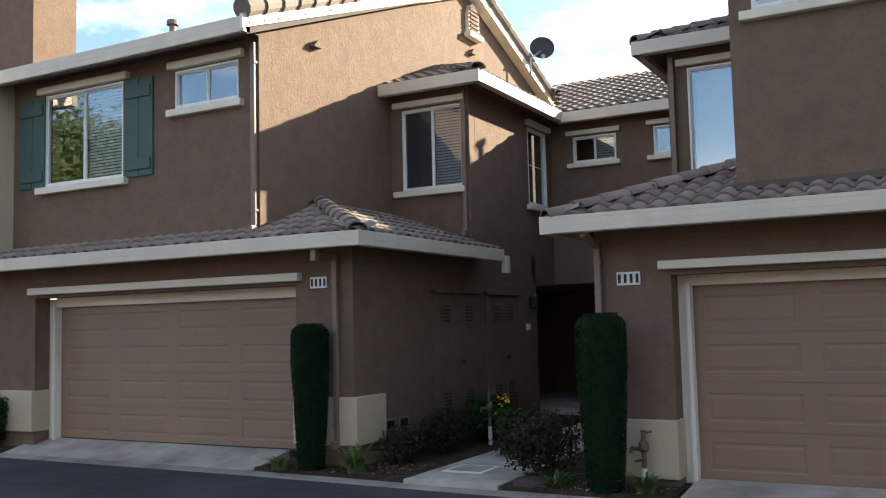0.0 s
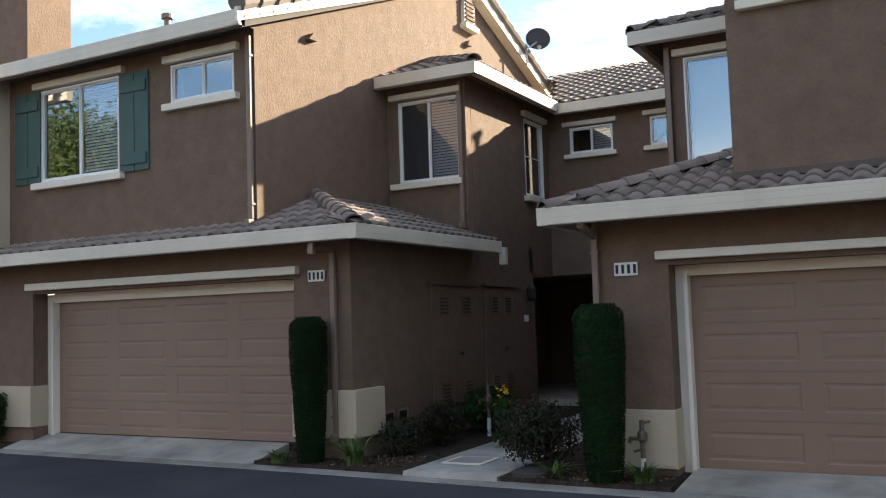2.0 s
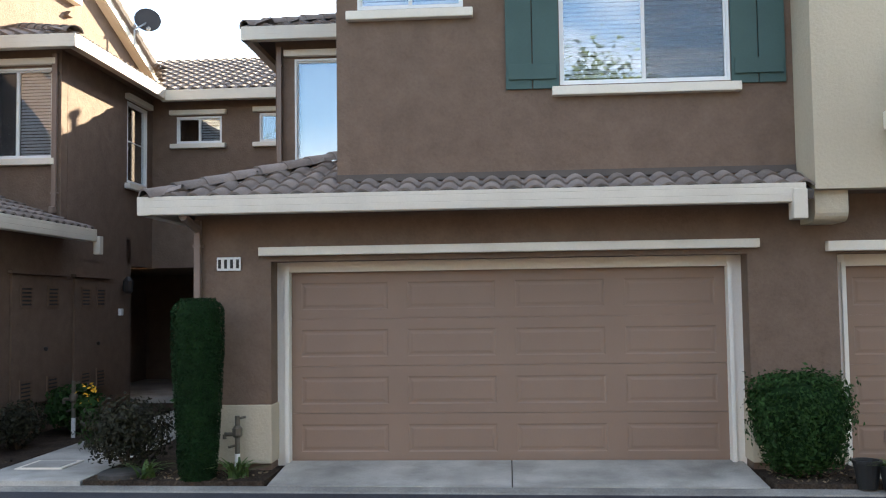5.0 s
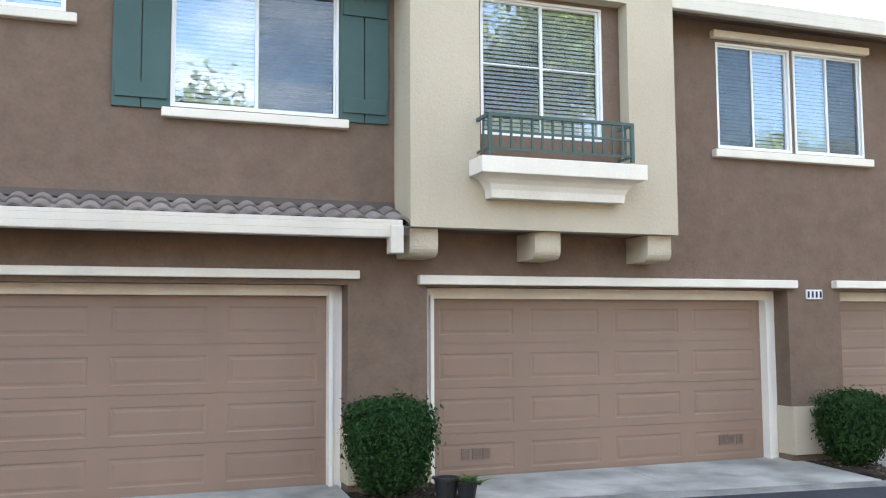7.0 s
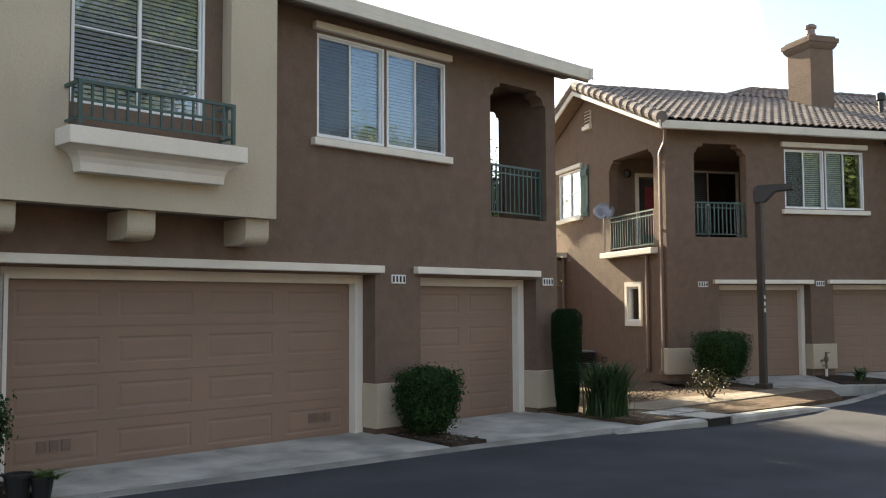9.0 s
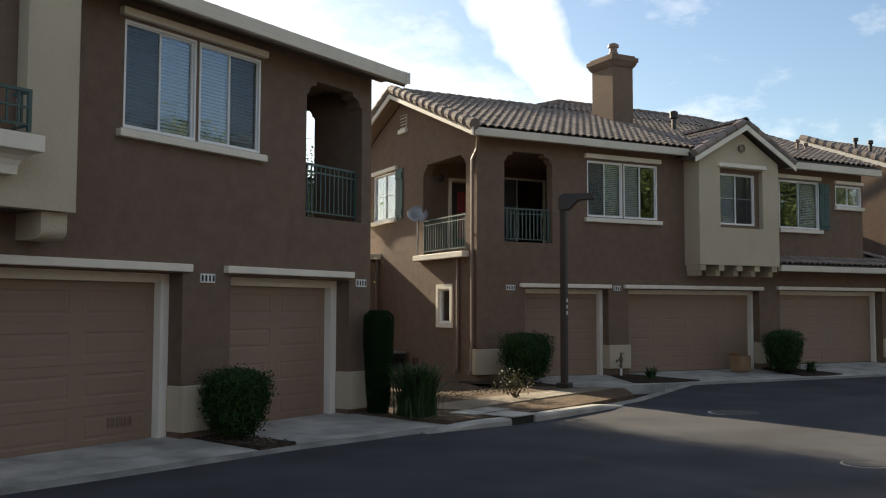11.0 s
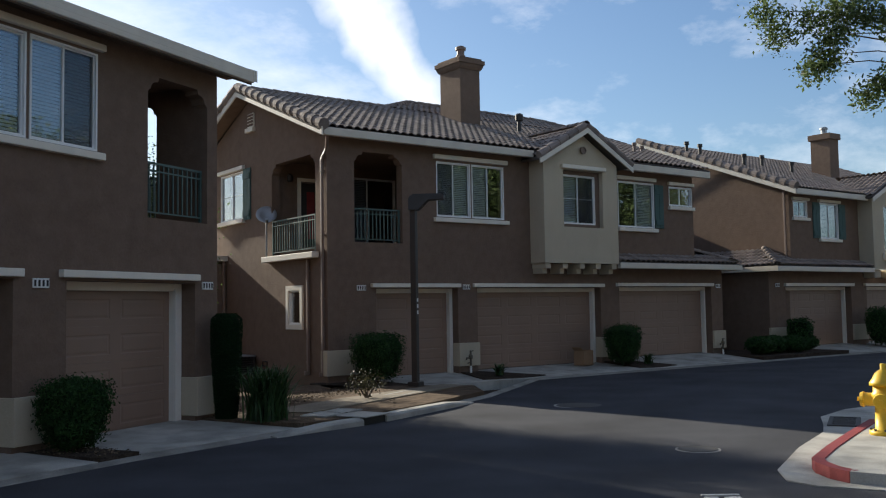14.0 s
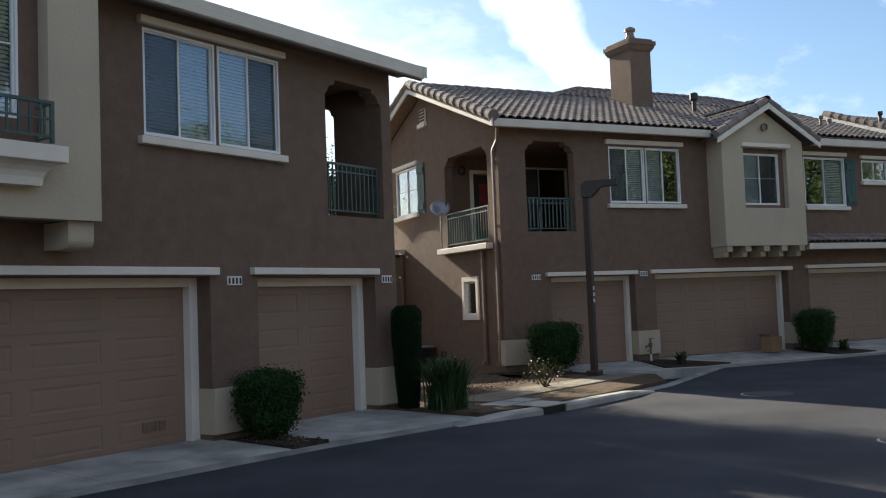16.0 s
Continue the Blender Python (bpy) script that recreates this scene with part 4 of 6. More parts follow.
roof_plane(Lh, [(-20, 9.61, 5.86), (-8.12, 9.61, 5.86), (-8.12, LRY, LRZ - 0.08), (-20, LRY, LRZ - 0.08)])
roof_plane(Lh, [(-8.12, 24.0, 6.0), (-20, 24.0, 6.0), (-20, LRY, LRZ), (-8.12, LRY, LRZ)])
SPACE = rot(90)
gw = part("gable_wall", prism([(WY + 0.281, 2.9), (23.4, 2.9), (23.4, 6.0), (16.77, 8.55), (WY + 0.281, 6.05)], 8.30, 8.54), STUCCO, Lh, "rough brown stucco gable wall")
part("rake_board", prism([(9.5, 5.82), (16.77, 8.52), (24.0, 5.82), (24.0, 6.02), (16.77, 8.72), (9.5, 6.02)], 8.08, 8.13), TRIM, Lh, "off-white rake board")
part("rake_soffit", prism([(9.6, 5.85), (16.77, 8.50), (23.9, 5.85), (23.9, 5.88), (16.77, 8.54), (9.6, 5.88)], 8.132, 8.298), TRIM, Lh)
gv = part("gable_vent", prism([(16.66, 7.72), (17.14, 7.72), (17.14, 8.12), (17.06, 8.30), (16.90, 8.37), (16.74, 8.30), (16.66, 8.12)], 8.22, 8.298), TRIM, Lh, "arched louvred gable vent")
for k in range(6):
    part("slat", box(16.70, 17.10, 8.19, 8.218, 7.75 + k * 0.09, 7.80 + k * 0.09), STUCCO, gv)
part("vent_sill", box(16.60, 17.2, 8.15, 8.298, 7.62, 7.72), TRIM, gv)
for vy, vz in ((11.3, 6.05), (16.75, 7.30)):
    part("vent_hood", prism([(vy, vz), (vy + 0.20, vz), (vy + 0.10, vz + 0.11)], 8.21, 8.298), STUCCO, Lh, "small wall vent hood")
SPACE = ID
# rake tiles along the gable edge
n = 19
for i in range(n):
    t = i / n
    p = Vector((-8.13, 9.55 + (LRY - 9.55) * t, 6.11 + (LRZ - 6.0) * t))
    q = Vector((-8.13, 9.55 + (LRY - 9.55) * (t + 1 / n), 6.11 + (LRZ - 6.0) * (t + 1 / n)))
    bm = bmesh.new()
    add_cyl(bm, p, q, 0.15, 0.125, 12)
    part("rake_tile", bm, TILE, Lh, "barrel rake tile", smooth=False)
    bm = bmesh.new()
    add_cyl(bm, (p.x, 2 * LRY - p.y, p.z), (q.x, 2 * LRY - q.y, q.z), 0.15, 0.125, 10)
    part("rake_tile", bm, TILE, Lh)
downpipe(Lh, -8.36, WY, 3.1, 5.8, PIPE)
# pent roof and hip
lg0, lg1, lgx = 2.77, 2.96, -6.27
gutter(Lh, -20, lgx, lg0, lg1, 9.49)
soffit(Lh, -20, lgx - 0.1, 9.62, WY, 2.85)
lr = 2.885
downpipe(Lh, -7.02, WY, 0.2, 2.66)
part("elbow", boxes((-7.06, -6.98, 9.56, 9.64, 2.62, 2.77), (-7.06, -6.98, 9.641, 10.07, 2.655, 2.72)), PIPE, Lh)
part("gutter_end", box(-6.33, -6.22, 13.785, 13.90, 2.58, 2.86, 0.01), GUTTER, Lh, "white gutter outlet")
rl = roof_plane(Lh, [(-20, 9.49, lr), (lgx, 9.49, lr), (-8.3, 11.5, lr + 0.732), (-8.3, WY + 0.02, lr + 0.23), (-20, WY + 0.02, lr + 0.23)], pieces=True)
roof_plane(Lh, [(lgx, 9.49, lr), (lgx, 13.8, lr), (-6.8, 13.8, lr + 0.19), (-6.8, 13.64, lr + 0.19), (-8.3, 13.64, lr + 0.74), (-8.3, 11.5, lr + 0.74)], pieces=True)
caps(rl, (lgx - 0.05, 9.54, lr + 0.04), (-8.27, 11.47, lr + 0.76))
SPACE = rot(90)
gutter(Lh, 9.49, 13.78, lg0, lg1, 6.27)
soffit(Lh, 9.6, 13.78, 6.40, 6.78, 2.85)
part("wall", wall(WY + 0.281, 16.3, -0.15, 3.0, 6.78, 0.24), STUCCO, Lh, "brown stucco side wall by the path")
part("wall", wall(13.85, 17.3, 2.5, 5.85, 6.78, 0.24, [(16.10, 17.02, 4.0, 5.47)]), STUCCO, Lh)
window(Lh, 16.10, 17.02, 4.0, 5.47, 6.78, 1, None, (16.0, 17.12, 3.88, 3.98), (16.0, 17.12, 5.5, 5.6), grid=True)
for y0, y1 in ((12.22, 13.74), (14.06, 15.36)):
    ud = part("utility_door", box(y0, y1, 6.745, 6.778, 0.42, 2.24, 0.006), STUCCO, Lh, "brown painted utility closet door")
    part("cap_trim", box(y0 - 0.06, y1 + 0.06, 6.70, 6.778, 2.25, 2.29), STUCCO, ud)
    part("knob", lathe([(0.02, 0), (0.03, 0.02), (0.03, 0.05), (0.01, 0.06)], 10, (0, 0, 0)), DKMETAL, ud).data.transform(Matrix.Identity(4))
    for dz in (0.45, 1.78):
        for dy in (0.20, (y1 - y0) - 0.55):
            lou = part("louvre", wall(y0 + dy, y0 + dy + 0.34, dz, dz + 0.32, 6.725, 0.019, [(y0 + dy + 0.03, y0 + dy + 0.31, dz + 0.03 + k * 0.055, dz + 0.055 + k * 0.055) for k in range(5)]), STUCCO, ud, "louvred vent")
            # black sheet paints the shade between the louvre slats
            part("backing", box(y0 + dy + 0.01, y0 + dy + 0.33, 6.7442, 6.7446, dz + 0.01, dz + 0.31), BLACK, lou)
for y0 in (10.82, 11.18):
    cv = part("crawl_vent", wall(y0, y0 + 0.28, 0.33, 0.50, 6.76, 0.018, [(y0 + 0.03, y0 + 0.25, 0.36, 0.47)]), PIPE, Lh, "dark crawl space vent")
    part("mesh", box(y0 + 0.031, y0 + 0.249, 6.772, 6.7785, 0.361, 0.469), BLACK, cv)
SPACE = ID
for ud in [o for o in Lh.children if o.name.startswith("utility_door")]:
    for o in ud.children:
        if o.name.startswith("knob"):
            c = sum((Vector(b) for b in ud.bound_box), Vector()) / 8
            o.data.transform(Matrix.Translation((-6.70, c.y + 0.1, 1.15)))
# upper wing with its own hip roof
part("wall", wall(-8.299, -6.78, 3.0, 5.85, 13.64, 0.2, [(-8.07, -6.91, 4.06, 5.46)]), STUCCO, Lh)
window(Lh, -8.07, -6.91, 4.06, 5.46, 13.64, 2, (1,), (-8.22, -6.85, 3.95, 4.05), (-8.22, -6.84, 5.50, 5.60), screens=(0,))
gutter(Lh, -8.28, -6.36, 5.66, 5.86, 13.2)
soffit(Lh, -8.28, -6.4, 13.33, 13.64, 5.74)
SPACE = rot(90)
gutter(Lh, 13.2, 16.9, 5.66, 5.86, 6.36)
soffit(Lh, 13.64, 17.2, 6.49, 6.78, 5.74)
SPACE = ID
rh = roof_plane(Lh, [(-8.29, 13.22, 5.79), (-6.36, 13.22, 5.79), (-8.29, 15.1, 6.5)])
roof_plane(Lh, [(-6.36, 13.22, 5.79), (-6.36, 17.4, 5.79), (-8.29, 17.4, 6.5), (-8.29, 15.1, 6.5)])
caps(rh, (-6.4, 13.26, 5.84), (-8.25, 15.06, 6.5))
downpipe(Lh, -6.86, 13.64, 3.2, 5.66)
ent = part("porch_light", lathe([(0.05, 0), (0.09, 0.05), (0.09, 0.22), (0.03, 0.30)], 10, (-6.66, 15.9, 2.0)), DKMETAL, Lh, "dark wall lantern")
part("door_bell_box", box(-6.775, -6.72, 15.75, 15.85, 1.62, 1.74, 0.006), PLATE, Lh, "small white box")
part("wall", box(-20, -8.6, 23.2, 23.4, -0.1, 6.0), STUCCO, Lh)
for vx, vy in ((-12.2, 12.4), (-10.6, 12.6), (-10.3, 12.1)):
    part("roof_vent", lathe([(0.06, 0), (0.06, 0.34), (0.11, 0.36), (0.11, 0.44), (0.07, 0.46)], 12, (vx, vy, 6.0 + (vy - 9.55) * 0.377 - 0.05)), PIPE, Lh, "roof vent pipe")


def dish(parent_loc, aim, size, label, rise=0.5, material=GREYMETAL, lean=(0, 0, 0)):
    d = thing("satellite_dish", parent_loc, label, "satellite dish")
    rotm = (Vector(aim)).to_track_quat("Z", "Y").to_matrix().to_4x4()
    bm = lathe([(0.001, 0.0), (size * 0.3, size * 0.02), (size * 0.6, size * 0.09), (size, size * 0.25), (size * 0.99, size * 0.27), (size * 0.55, size * 0.11), (0.002, size * 0.02)], 28)
    top = Vector(parent_loc) + Vector((0, 0, rise)) + Vector(lean)
    bm.transform(Matrix.Translation(top) @ rotm)
    part("reflector", bm, material, d, "grey reflector bowl", smooth=True)
    tip = top + (rotm @ Vector((0, -size * 1.1, size * 0.9)))
    part("feed_arm", tube([top + (rotm @ Vector((0, -size * 0.9, 0.02))), tip], 0.014), GREYMETAL, d)
    bm = bmesh.new()
    add_cyl(bm, tip, tip + (rotm @ Vector((0, 0.05, -0.12))), 0.035, 0.05, 10)
    part("receiver", bm, GREYMETAL, d)
    part("mast", tube([Vector(parent_loc), Vector(parent_loc) + Vector((0, 0, rise * 0.5)), top - Vector(aim).normalized() * 0.05], 0.022), GREYMETAL, d)
    return d


dish((-8.0, 19.35, 7.42), (0.45, -0.85, 0.25), 0.29, "dark grey satellite dish on the gable rake", 0.72, DKMETAL, (0.05, 0.6, 0))

# ---- second block, turned along the street ----
SPACE = BS.copy()
BW = 19.6
B = townhouse("townhouse", tuple(BS @ Vector((18, 24, 0))), "brown stucco townhouse with corner loggia, chimney and cream bay")
bwin = [(14.2, 16.5, 4.14, 5.60), (21.05, 22.70, 4.13, 5.55), (23.42, 24.55, 4.90, 5.52)]
bd = [(12.30, 14.85, -1, 2.255), (15.5, 20.2, -1, 2.265), (21.0, 25.4, -1, 2.29)]
part("wall", wall(10.93, 24.6, -0.15, 6.05, BW, 0.26, bd + bwin + [(11.70, 13.12, 3.40, 5.66)]), STUCCO, B, "brown stucco front wall")
part("wall", wall(24.601, 25.98, -0.15, 3.0, BW, 0.26, [(20, 25.4, -1, 2.29)]), STUCCO, B)
garage_door(B, 12.42, 14.72, 0.04, 2.14, BW + 0.35, 2, (12.30, 14.85, 2.253))
garage_door(B, 15.62, 20.07, 0.06, 2.15, BW + 0.35, 4, (15.5, 20.2, 2.263))
garage_door(B, 21.12, 25.27, 0.13, 2.17, BW + 0.35, 4, (21.0, 25.4, 2.288))
trim_board(B, 12.14, 14.9, 2.28, 2.38, BW)
trim_board(B, 15.35, 20.3, 2.285, 2.385, BW)
trim_board(B, 20.86, 25.45, 2.31, 2.41, BW)
plinth(B, 10.86, 12.315, 0.16, 0.77, BW, y1=BW + 0.24)
plinth(B, 14.83, 15.52, 0.2, 0.81, BW, y1=BW + 0.24)
plinth(B, 20.18, 21.02, 0.2, 0.80, BW, y1=BW + 0.24)
plinth(B, 25.405, 26.03, 0.26, 0.84, BW)
number_plate(B, 11.87, 2.27, BW, 0.26, 0.13)
number_plate(B, 15.13, 2.29, BW, 0.24, 0.13)
number_plate(B, 25.75, 2.32, BW, 0.24, 0.13)
window(B, 14.2, 15.33, 4.14, 5.60, BW, 2, (0, 1), screens=(0,))
window(B, 15.38, 16.5, 4.14, 5.60, BW, 2, (0,), (14.10, 16.62, 4.0, 4.11), (14.10, 16.6, 5.66, 5.78))
part("mullion", box(15.332, 15.378, BW + 0.01, BW + 0.1, 4.14, 5.6), STUCCO, B)
window(B, *bwin[1], BW, 2, (1,), (21.0, 22.78, 4.0, 4.11), (20.95, 22.75, 5.60, 5.71))
window(B, *bwin[2], BW, 2, None, (23.36, 24.6, 4.77, 4.88), (23.36, 24.6, 5.56, 5.66))
shutter(B, 22.72, 23.12, 4.14, 5.52, BW)
for sx, x in ((1, 11.702), (-1, 13.118)):
    arch_corner(B, x, 5.658, sx, BW, 0.26)
railing(B, 11.72, 13.10, BW + 0.12, 3.41, 4.26, 13)
part("loggia_floor", box(11.18, 15.6, BW + 0.27, 22.7, 3.20, 3.34), STUCCO, B)
part("loggia_ceiling", box(11.18, 15.6, BW + 0.27, 22.7, 5.75, 5.85), STUCCO, B)
part("loggia_back", wall(11.18, 15.6, 3.34, 5.75, 22.7, 0.15, [(11.80, 12.62, 3.35, 5.30), (13.05, 14.95, 3.35, 5.50)]), STUCCO, B)
part("loggia_side", box(15.45, 15.6, BW + 0.27, 22.7, 3.34, 5.75), STUCCO, B)
ld = part("balcony_door", box(11.86, 12.56, 22.76, 22.80, 3.36, 5.24, 0.008), DKMETAL, B, "dark glazed balcony door in a pale frame")
part("frame", wall(11.74, 12.68, 3.35, 5.36, 22.66, 0.05, [(11.84, 12.58, 3.3, 5.27)]), TRIM, ld, "off-white door frame")
part("curtain", box(12.06, 12.30, 22.752, 22.758, 3.7, 5.0), RED, ld, "thin dull red panel before the door")
window(B, 13.05, 14.95, 3.36, 5.50, 22.7, 2, (0,))
wl_ = part("wall_lantern", lathe([(0.05, 0), (0.09, 0.04), (0.09, 0.16), (0.03, 0.22)], 12, (11.46, 22.58, 5.22)), DKMETAL, B, "dark round balcony lantern")
part("bracket", box(11.44, 11.48, 22.60, 22.70, 5.36, 5.40), DKMETAL, wl_)
# cream bay with a gable roof
part("bay", wall(17.45, 20.39, 2.95, 5.85, 19.0, 0.15, [(18.2, 19.78, 3.98, 5.62)]), CREAM, B, "cream stucco bay front")
part("bay_side", box(17.45, 17.6, 19.15, BW - 0.002, 2.95, 5.85), CREAM, B)
part("bay_side", box(20.24, 20.39, 19.15, BW - 0.002, 2.95, 5.85), CREAM, B)
part("bay_floor", box(17.6, 20.24, 19.15, BW - 0.002, 2.955, 3.1), STUCCO, B)
part("bay_gable", prism([(17.45, 5.851), (20.39, 5.851), (18.96, 6.68)], 19.0, 19.2), CREAM, B, "cream gable")
part("bay_niche", wall(18.1, 19.9, 3.9, 5.7, 19.16, 0.12, [(18.28, 19.62, 4.08, 5.50)]), STUCCO, B)
window(B, 18.28, 19.62, 4.08, 5.50, 19.17, 2, (0,), grid=True, screens=(1,))
trim_board(B, 18.1, 19.85, 5.64, 5.75, 19.0)
part("gable_vent", lathe([(0.11, 0), (0.11, 0.05), (0.085, 0.05), (0.085, 0.02)], 16), PIPE, B, "round gable vent").data.transform(BS @ Matrix.Translation((18.96, 18.96, 6.2)) @ Matrix.Rotation(radians(90), 4, "X") @ BS.inverted())
for i in range(5):
    x0 = 17.5 + i * 0.66
    part("corbel", boxes((x0, x0 + 0.2, 19.05, BW - 0.002, 2.80, 2.948), (x0 + 0.02, x0 + 0.18, 19.2, BW - 0.002, 2.66, 2.799)), CREAM, B, "cream stepped corbel")
rbay = roof_plane(B, [(17.15, 21.0, 5.86), (17.15, 18.75, 5.86), (18.96, 18.75, 6.86), (18.96, 22.2, 6.86)])
roof_plane(B, [(20.77, 18.75, 5.86), (20.77, 21.0, 5.86), (18.96, 22.2, 6.86), (18.96, 18.75, 6.86)])
caps(rbay, (18.96, 18.75, 6.90), (18.96, 22.2, 6.90))
part("rake_board", prism([(17.1, 5.66), (17.1, 5.80), (18.96, 6.83), (20.82, 5.80), (20.82, 5.66), (18.96, 6.68)], 18.72, 18.76), TRIM, B, "off-white rake board")
for sx in (-1, 1):
    for k in range(5):
        p = Vector((18.96 + sx * (1.85 - k * 0.36), 18.8, 5.90 + k * 0.2))
        bm = bmesh.new()
        add_cyl(bm, p, p + Vector((-sx * 0.37, 0, 0.205)), 0.12, 0.10, 10)
        part("rake_tile", bm, TILE, B)
# main roof
gutter(B, 10.6, 17.2, 5.88, 6.07, 19.1)
gutter(B, 20.7, 24.9, 5.82, 6.02, 19.1)
soffit(B, 10.7, 24.9, 19.23, BW, 5.95)
BRY, BRZ = 23.95, 7.92
roof_plane(B, [(10.50, 19.1, 6.06), (24.9, 19.1, 6.06), (24.9, 23.95, BRZ), (10.50, BRY, BRZ)])
roof_plane(B, [(24.9, 29.7, 5.72), (10.50, 29.7, 5.72), (10.50, BRY, BRZ), (24.9, BRY, BRZ)])
rt_ = roof_plane(B, [(15.45, 23.95, BRZ), (24.9, 23.95, BRZ), (23.6, 26.0, 8.706), (17.75, 26.0, 8.706)])
roof_plane(B, [(15.45, 28.05, BRZ), (15.45, 23.95, BRZ), (17.75, 26.0, 8.706)])
roof_plane(B, [(24.9, 28.05, BRZ), (15.45, 28.05, BRZ), (17.75, 26.0, 8.706), (23.6, 26.0, 8.706)])
roof_plane(B, [(24.9, 23.95, BRZ), (24.9, 28.05, BRZ), (23.6, 26.0, 8.706)])
caps(rt_, (10.6, BRY, BRZ), (15.5, BRY, BRZ))
caps(rt_, (15.5, 24.0, BRZ + 0.02), (17.72, 25.97, 8.72))
caps(rt_, (17.75, 26.0, 8.72), (23.6, 26.0, 8.72))
caps(rt_, (24.85, 24.0, BRZ + 0.02), (23.62, 25.97, 8.72))
part("chimney", box(17.28, 18.05, 22.5, 23.55, 6.9, 9.15, 0.01), STUCCO, B, "brown stucco chimney")
bm = bmesh.new()
prev = None
for z, o in ((9.151, 0.005), (9.19, 0.04), (9.25, 0.075), (9.33, 0.10), (9.331, 0.125), (9.46, 0.125), (9.462, 0.06), (9.53, 0.05)):
    ring = [bm.verts.new(p) for p in ((17.28 - o, 22.5 - o, z), (18.05 + o, 22.5 - o, z), (18.05 + o, 23.55 + o, z), (17.28 - o, 23.55 + o, z))]
    for k in range(4):
        if prev:
            bm.faces.new((prev[k], prev[(k + 1) % 4], ring[(k + 1) % 4], ring[k]))
    prev = ring
bm.faces.new(prev)
ch = part("chimney_cap", bm, STUCCO, B, "flared stucco chimney cap")
part("flue", lathe([(0.12, 0), (0.12, 0.12), (0.15, 0.13), (0.15, 0.17), (0.12, 0.19), (0.12, 0.32), (0.17, 0.34), (0.17, 0.42), (0.09, 0.47)], 18, (17.66, 22.95, 9.53)), PIPE, ch, "round capped flue")
part("roof_vent", lathe([(0.07, 0), (0.07, 0.65), (0.13, 0.68), (0.13, 0.86), (0.08, 0.9)], 12, (19.4, 22.2, 7.0)), DKMETAL, B, "roof vent pipe")
for vx, vy in ((23.2, 20.8), (23.9, 21.1)):
    part("roof_vent", lathe([(0.05, 0), (0.05, 0.4), (0.08, 0.42), (0.08, 0.5)], 10, (vx, vy, 6.6)), PIPE, B, "roof vent pipe")
# pent roof over the last garage
gutter(B, 20.46, 26.3, 2.83, 3.0, 19.0)
rp = roof_plane(B, [(20.46, 19.0, 3.0), (26.3, 19.0, 3.0), (25.7, BW, 3.24), (20.46, BW, 3.24)], pieces=True)
roof_plane(B, [(26.3, 19.0, 3.0), (26.3, 24.0, 3.0), (24.6, 24.0, 3.7), (24.6, 20.7, 3.7), (25.7, BW, 3.24)])
caps(rp, (26.25, 19.05, 3.02), (24.65, 20.66, 3.7))
soffit(B, 20.46, 26.2, 19.13, BW, 2.9)
SPACE = BS @ rot(90)
part("wall", wall(BW + 0.261, 28, -0.15, 3.0, -25.98, 0.24), STUCCO, B)
part("wall", wall(BW + 0.261, 28, 3.0, 6.05, -24.6, 0.24), STUCCO, B)
gutter(B, 19.0, 24.0, 2.83, 3.0, -26.3)
# gable end towards the alley
SPACE = BS @ rot(-90)
GX = 10.93
sw = [(-22.6, -20.17, 3.17, 5.62), (-26.0, -24.4, 4.35, 5.72), (-21.6, -20.95, 1.38, 2.25)]
part("wall", wall(-28, -(BW + 0.261), -0.15, 6.05, GX, 0.24, sw), STUCCO, B, "brown stucco gable end wall")
part("gable_wall", prism([(-28, 6.051), (-BW, 6.051), (-23.85, 7.72)], GX, GX + 0.24), STUCCO, B)
part("rake_board", prism([(-29.7, 5.52), (-29.7, 5.71), (-23.95, 7.9), (-19.05, 6.05), (-19.05, 5.86), (-23.95, 7.71)], GX - 0.43, GX - 0.39), TRIM, B, "off-white rake board")
part("rake_soffit", prism([(-29.6, 5.56), (-23.95, 7.70), (-19.15, 5.90), (-19.15, 5.93), (-23.95, 7.74), (-29.6, 5.59)], GX - 0.388, GX - 0.002), STUCCO, B)
for k in range(13):
    for sx in (-1, 1):
        p = Vector((-23.95 + sx * (4.9 - k * 0.375), GX - 0.37, 6.12 + k * 0.143))
        bm = bmesh.new()
        add_cyl(bm, p, p + Vector((-sx * 0.385, 0, 0.147)), 0.145, 0.12, 10)
        part("rake_tile", bm, TILE, B, "barrel rake tile")
for sx, x in ((1, -22.598), (-1, -20.172)):
    arch_corner(B, x, 5.618, sx, GX, 0.24)
railing(B, -22.58, -20.19, GX + 0.02, 3.2, 4.12, 18)
part("rear_wing", box(-28, -25.62, 7.9, GX - 0.002, -0.1, 3.12), STUCCO, B, "low brown stucco rear wing")
gutter(B, -28.3, -25.50, 3.22, 3.38, 7.75, d=0.1)
part("wing_eave", box(-28.2, -25.50, 7.86, GX - 0.002, 3.20, 3.36, 0.01), GUTTER, B, "pale gutter along the rear wing")
part("wing_pipe", box(-25.615, -25.55, GX - 0.14, GX - 0.07, 0.1, 3.199, 0.012), PIPE, B, "brown downpipe of the rear wing")
part("balcony_ledge", box(-22.85, -20.0, GX - 0.20, GX - 0.002, 3.02, 3.17, 0.015), TRIM, B, "off-white balcony ledge")
window(B, *sw[1], GX, 2, None, (-26.1, -24.3, 4.23, 4.34), (-26.1, -24.3, 5.75, 5.86), grid=True)
shutter(B, -24.38, -23.9, 4.30, 5.75, GX)
part("window_surround", wall(-21.72, -20.83, 1.26, 2.37, GX - 0.05, 0.049, [(-21.6, -20.95, 1.38, 2.25)]), TRIM, B, "white moulded window surround")
window(B, *sw[2], GX, 1, None, None, None)
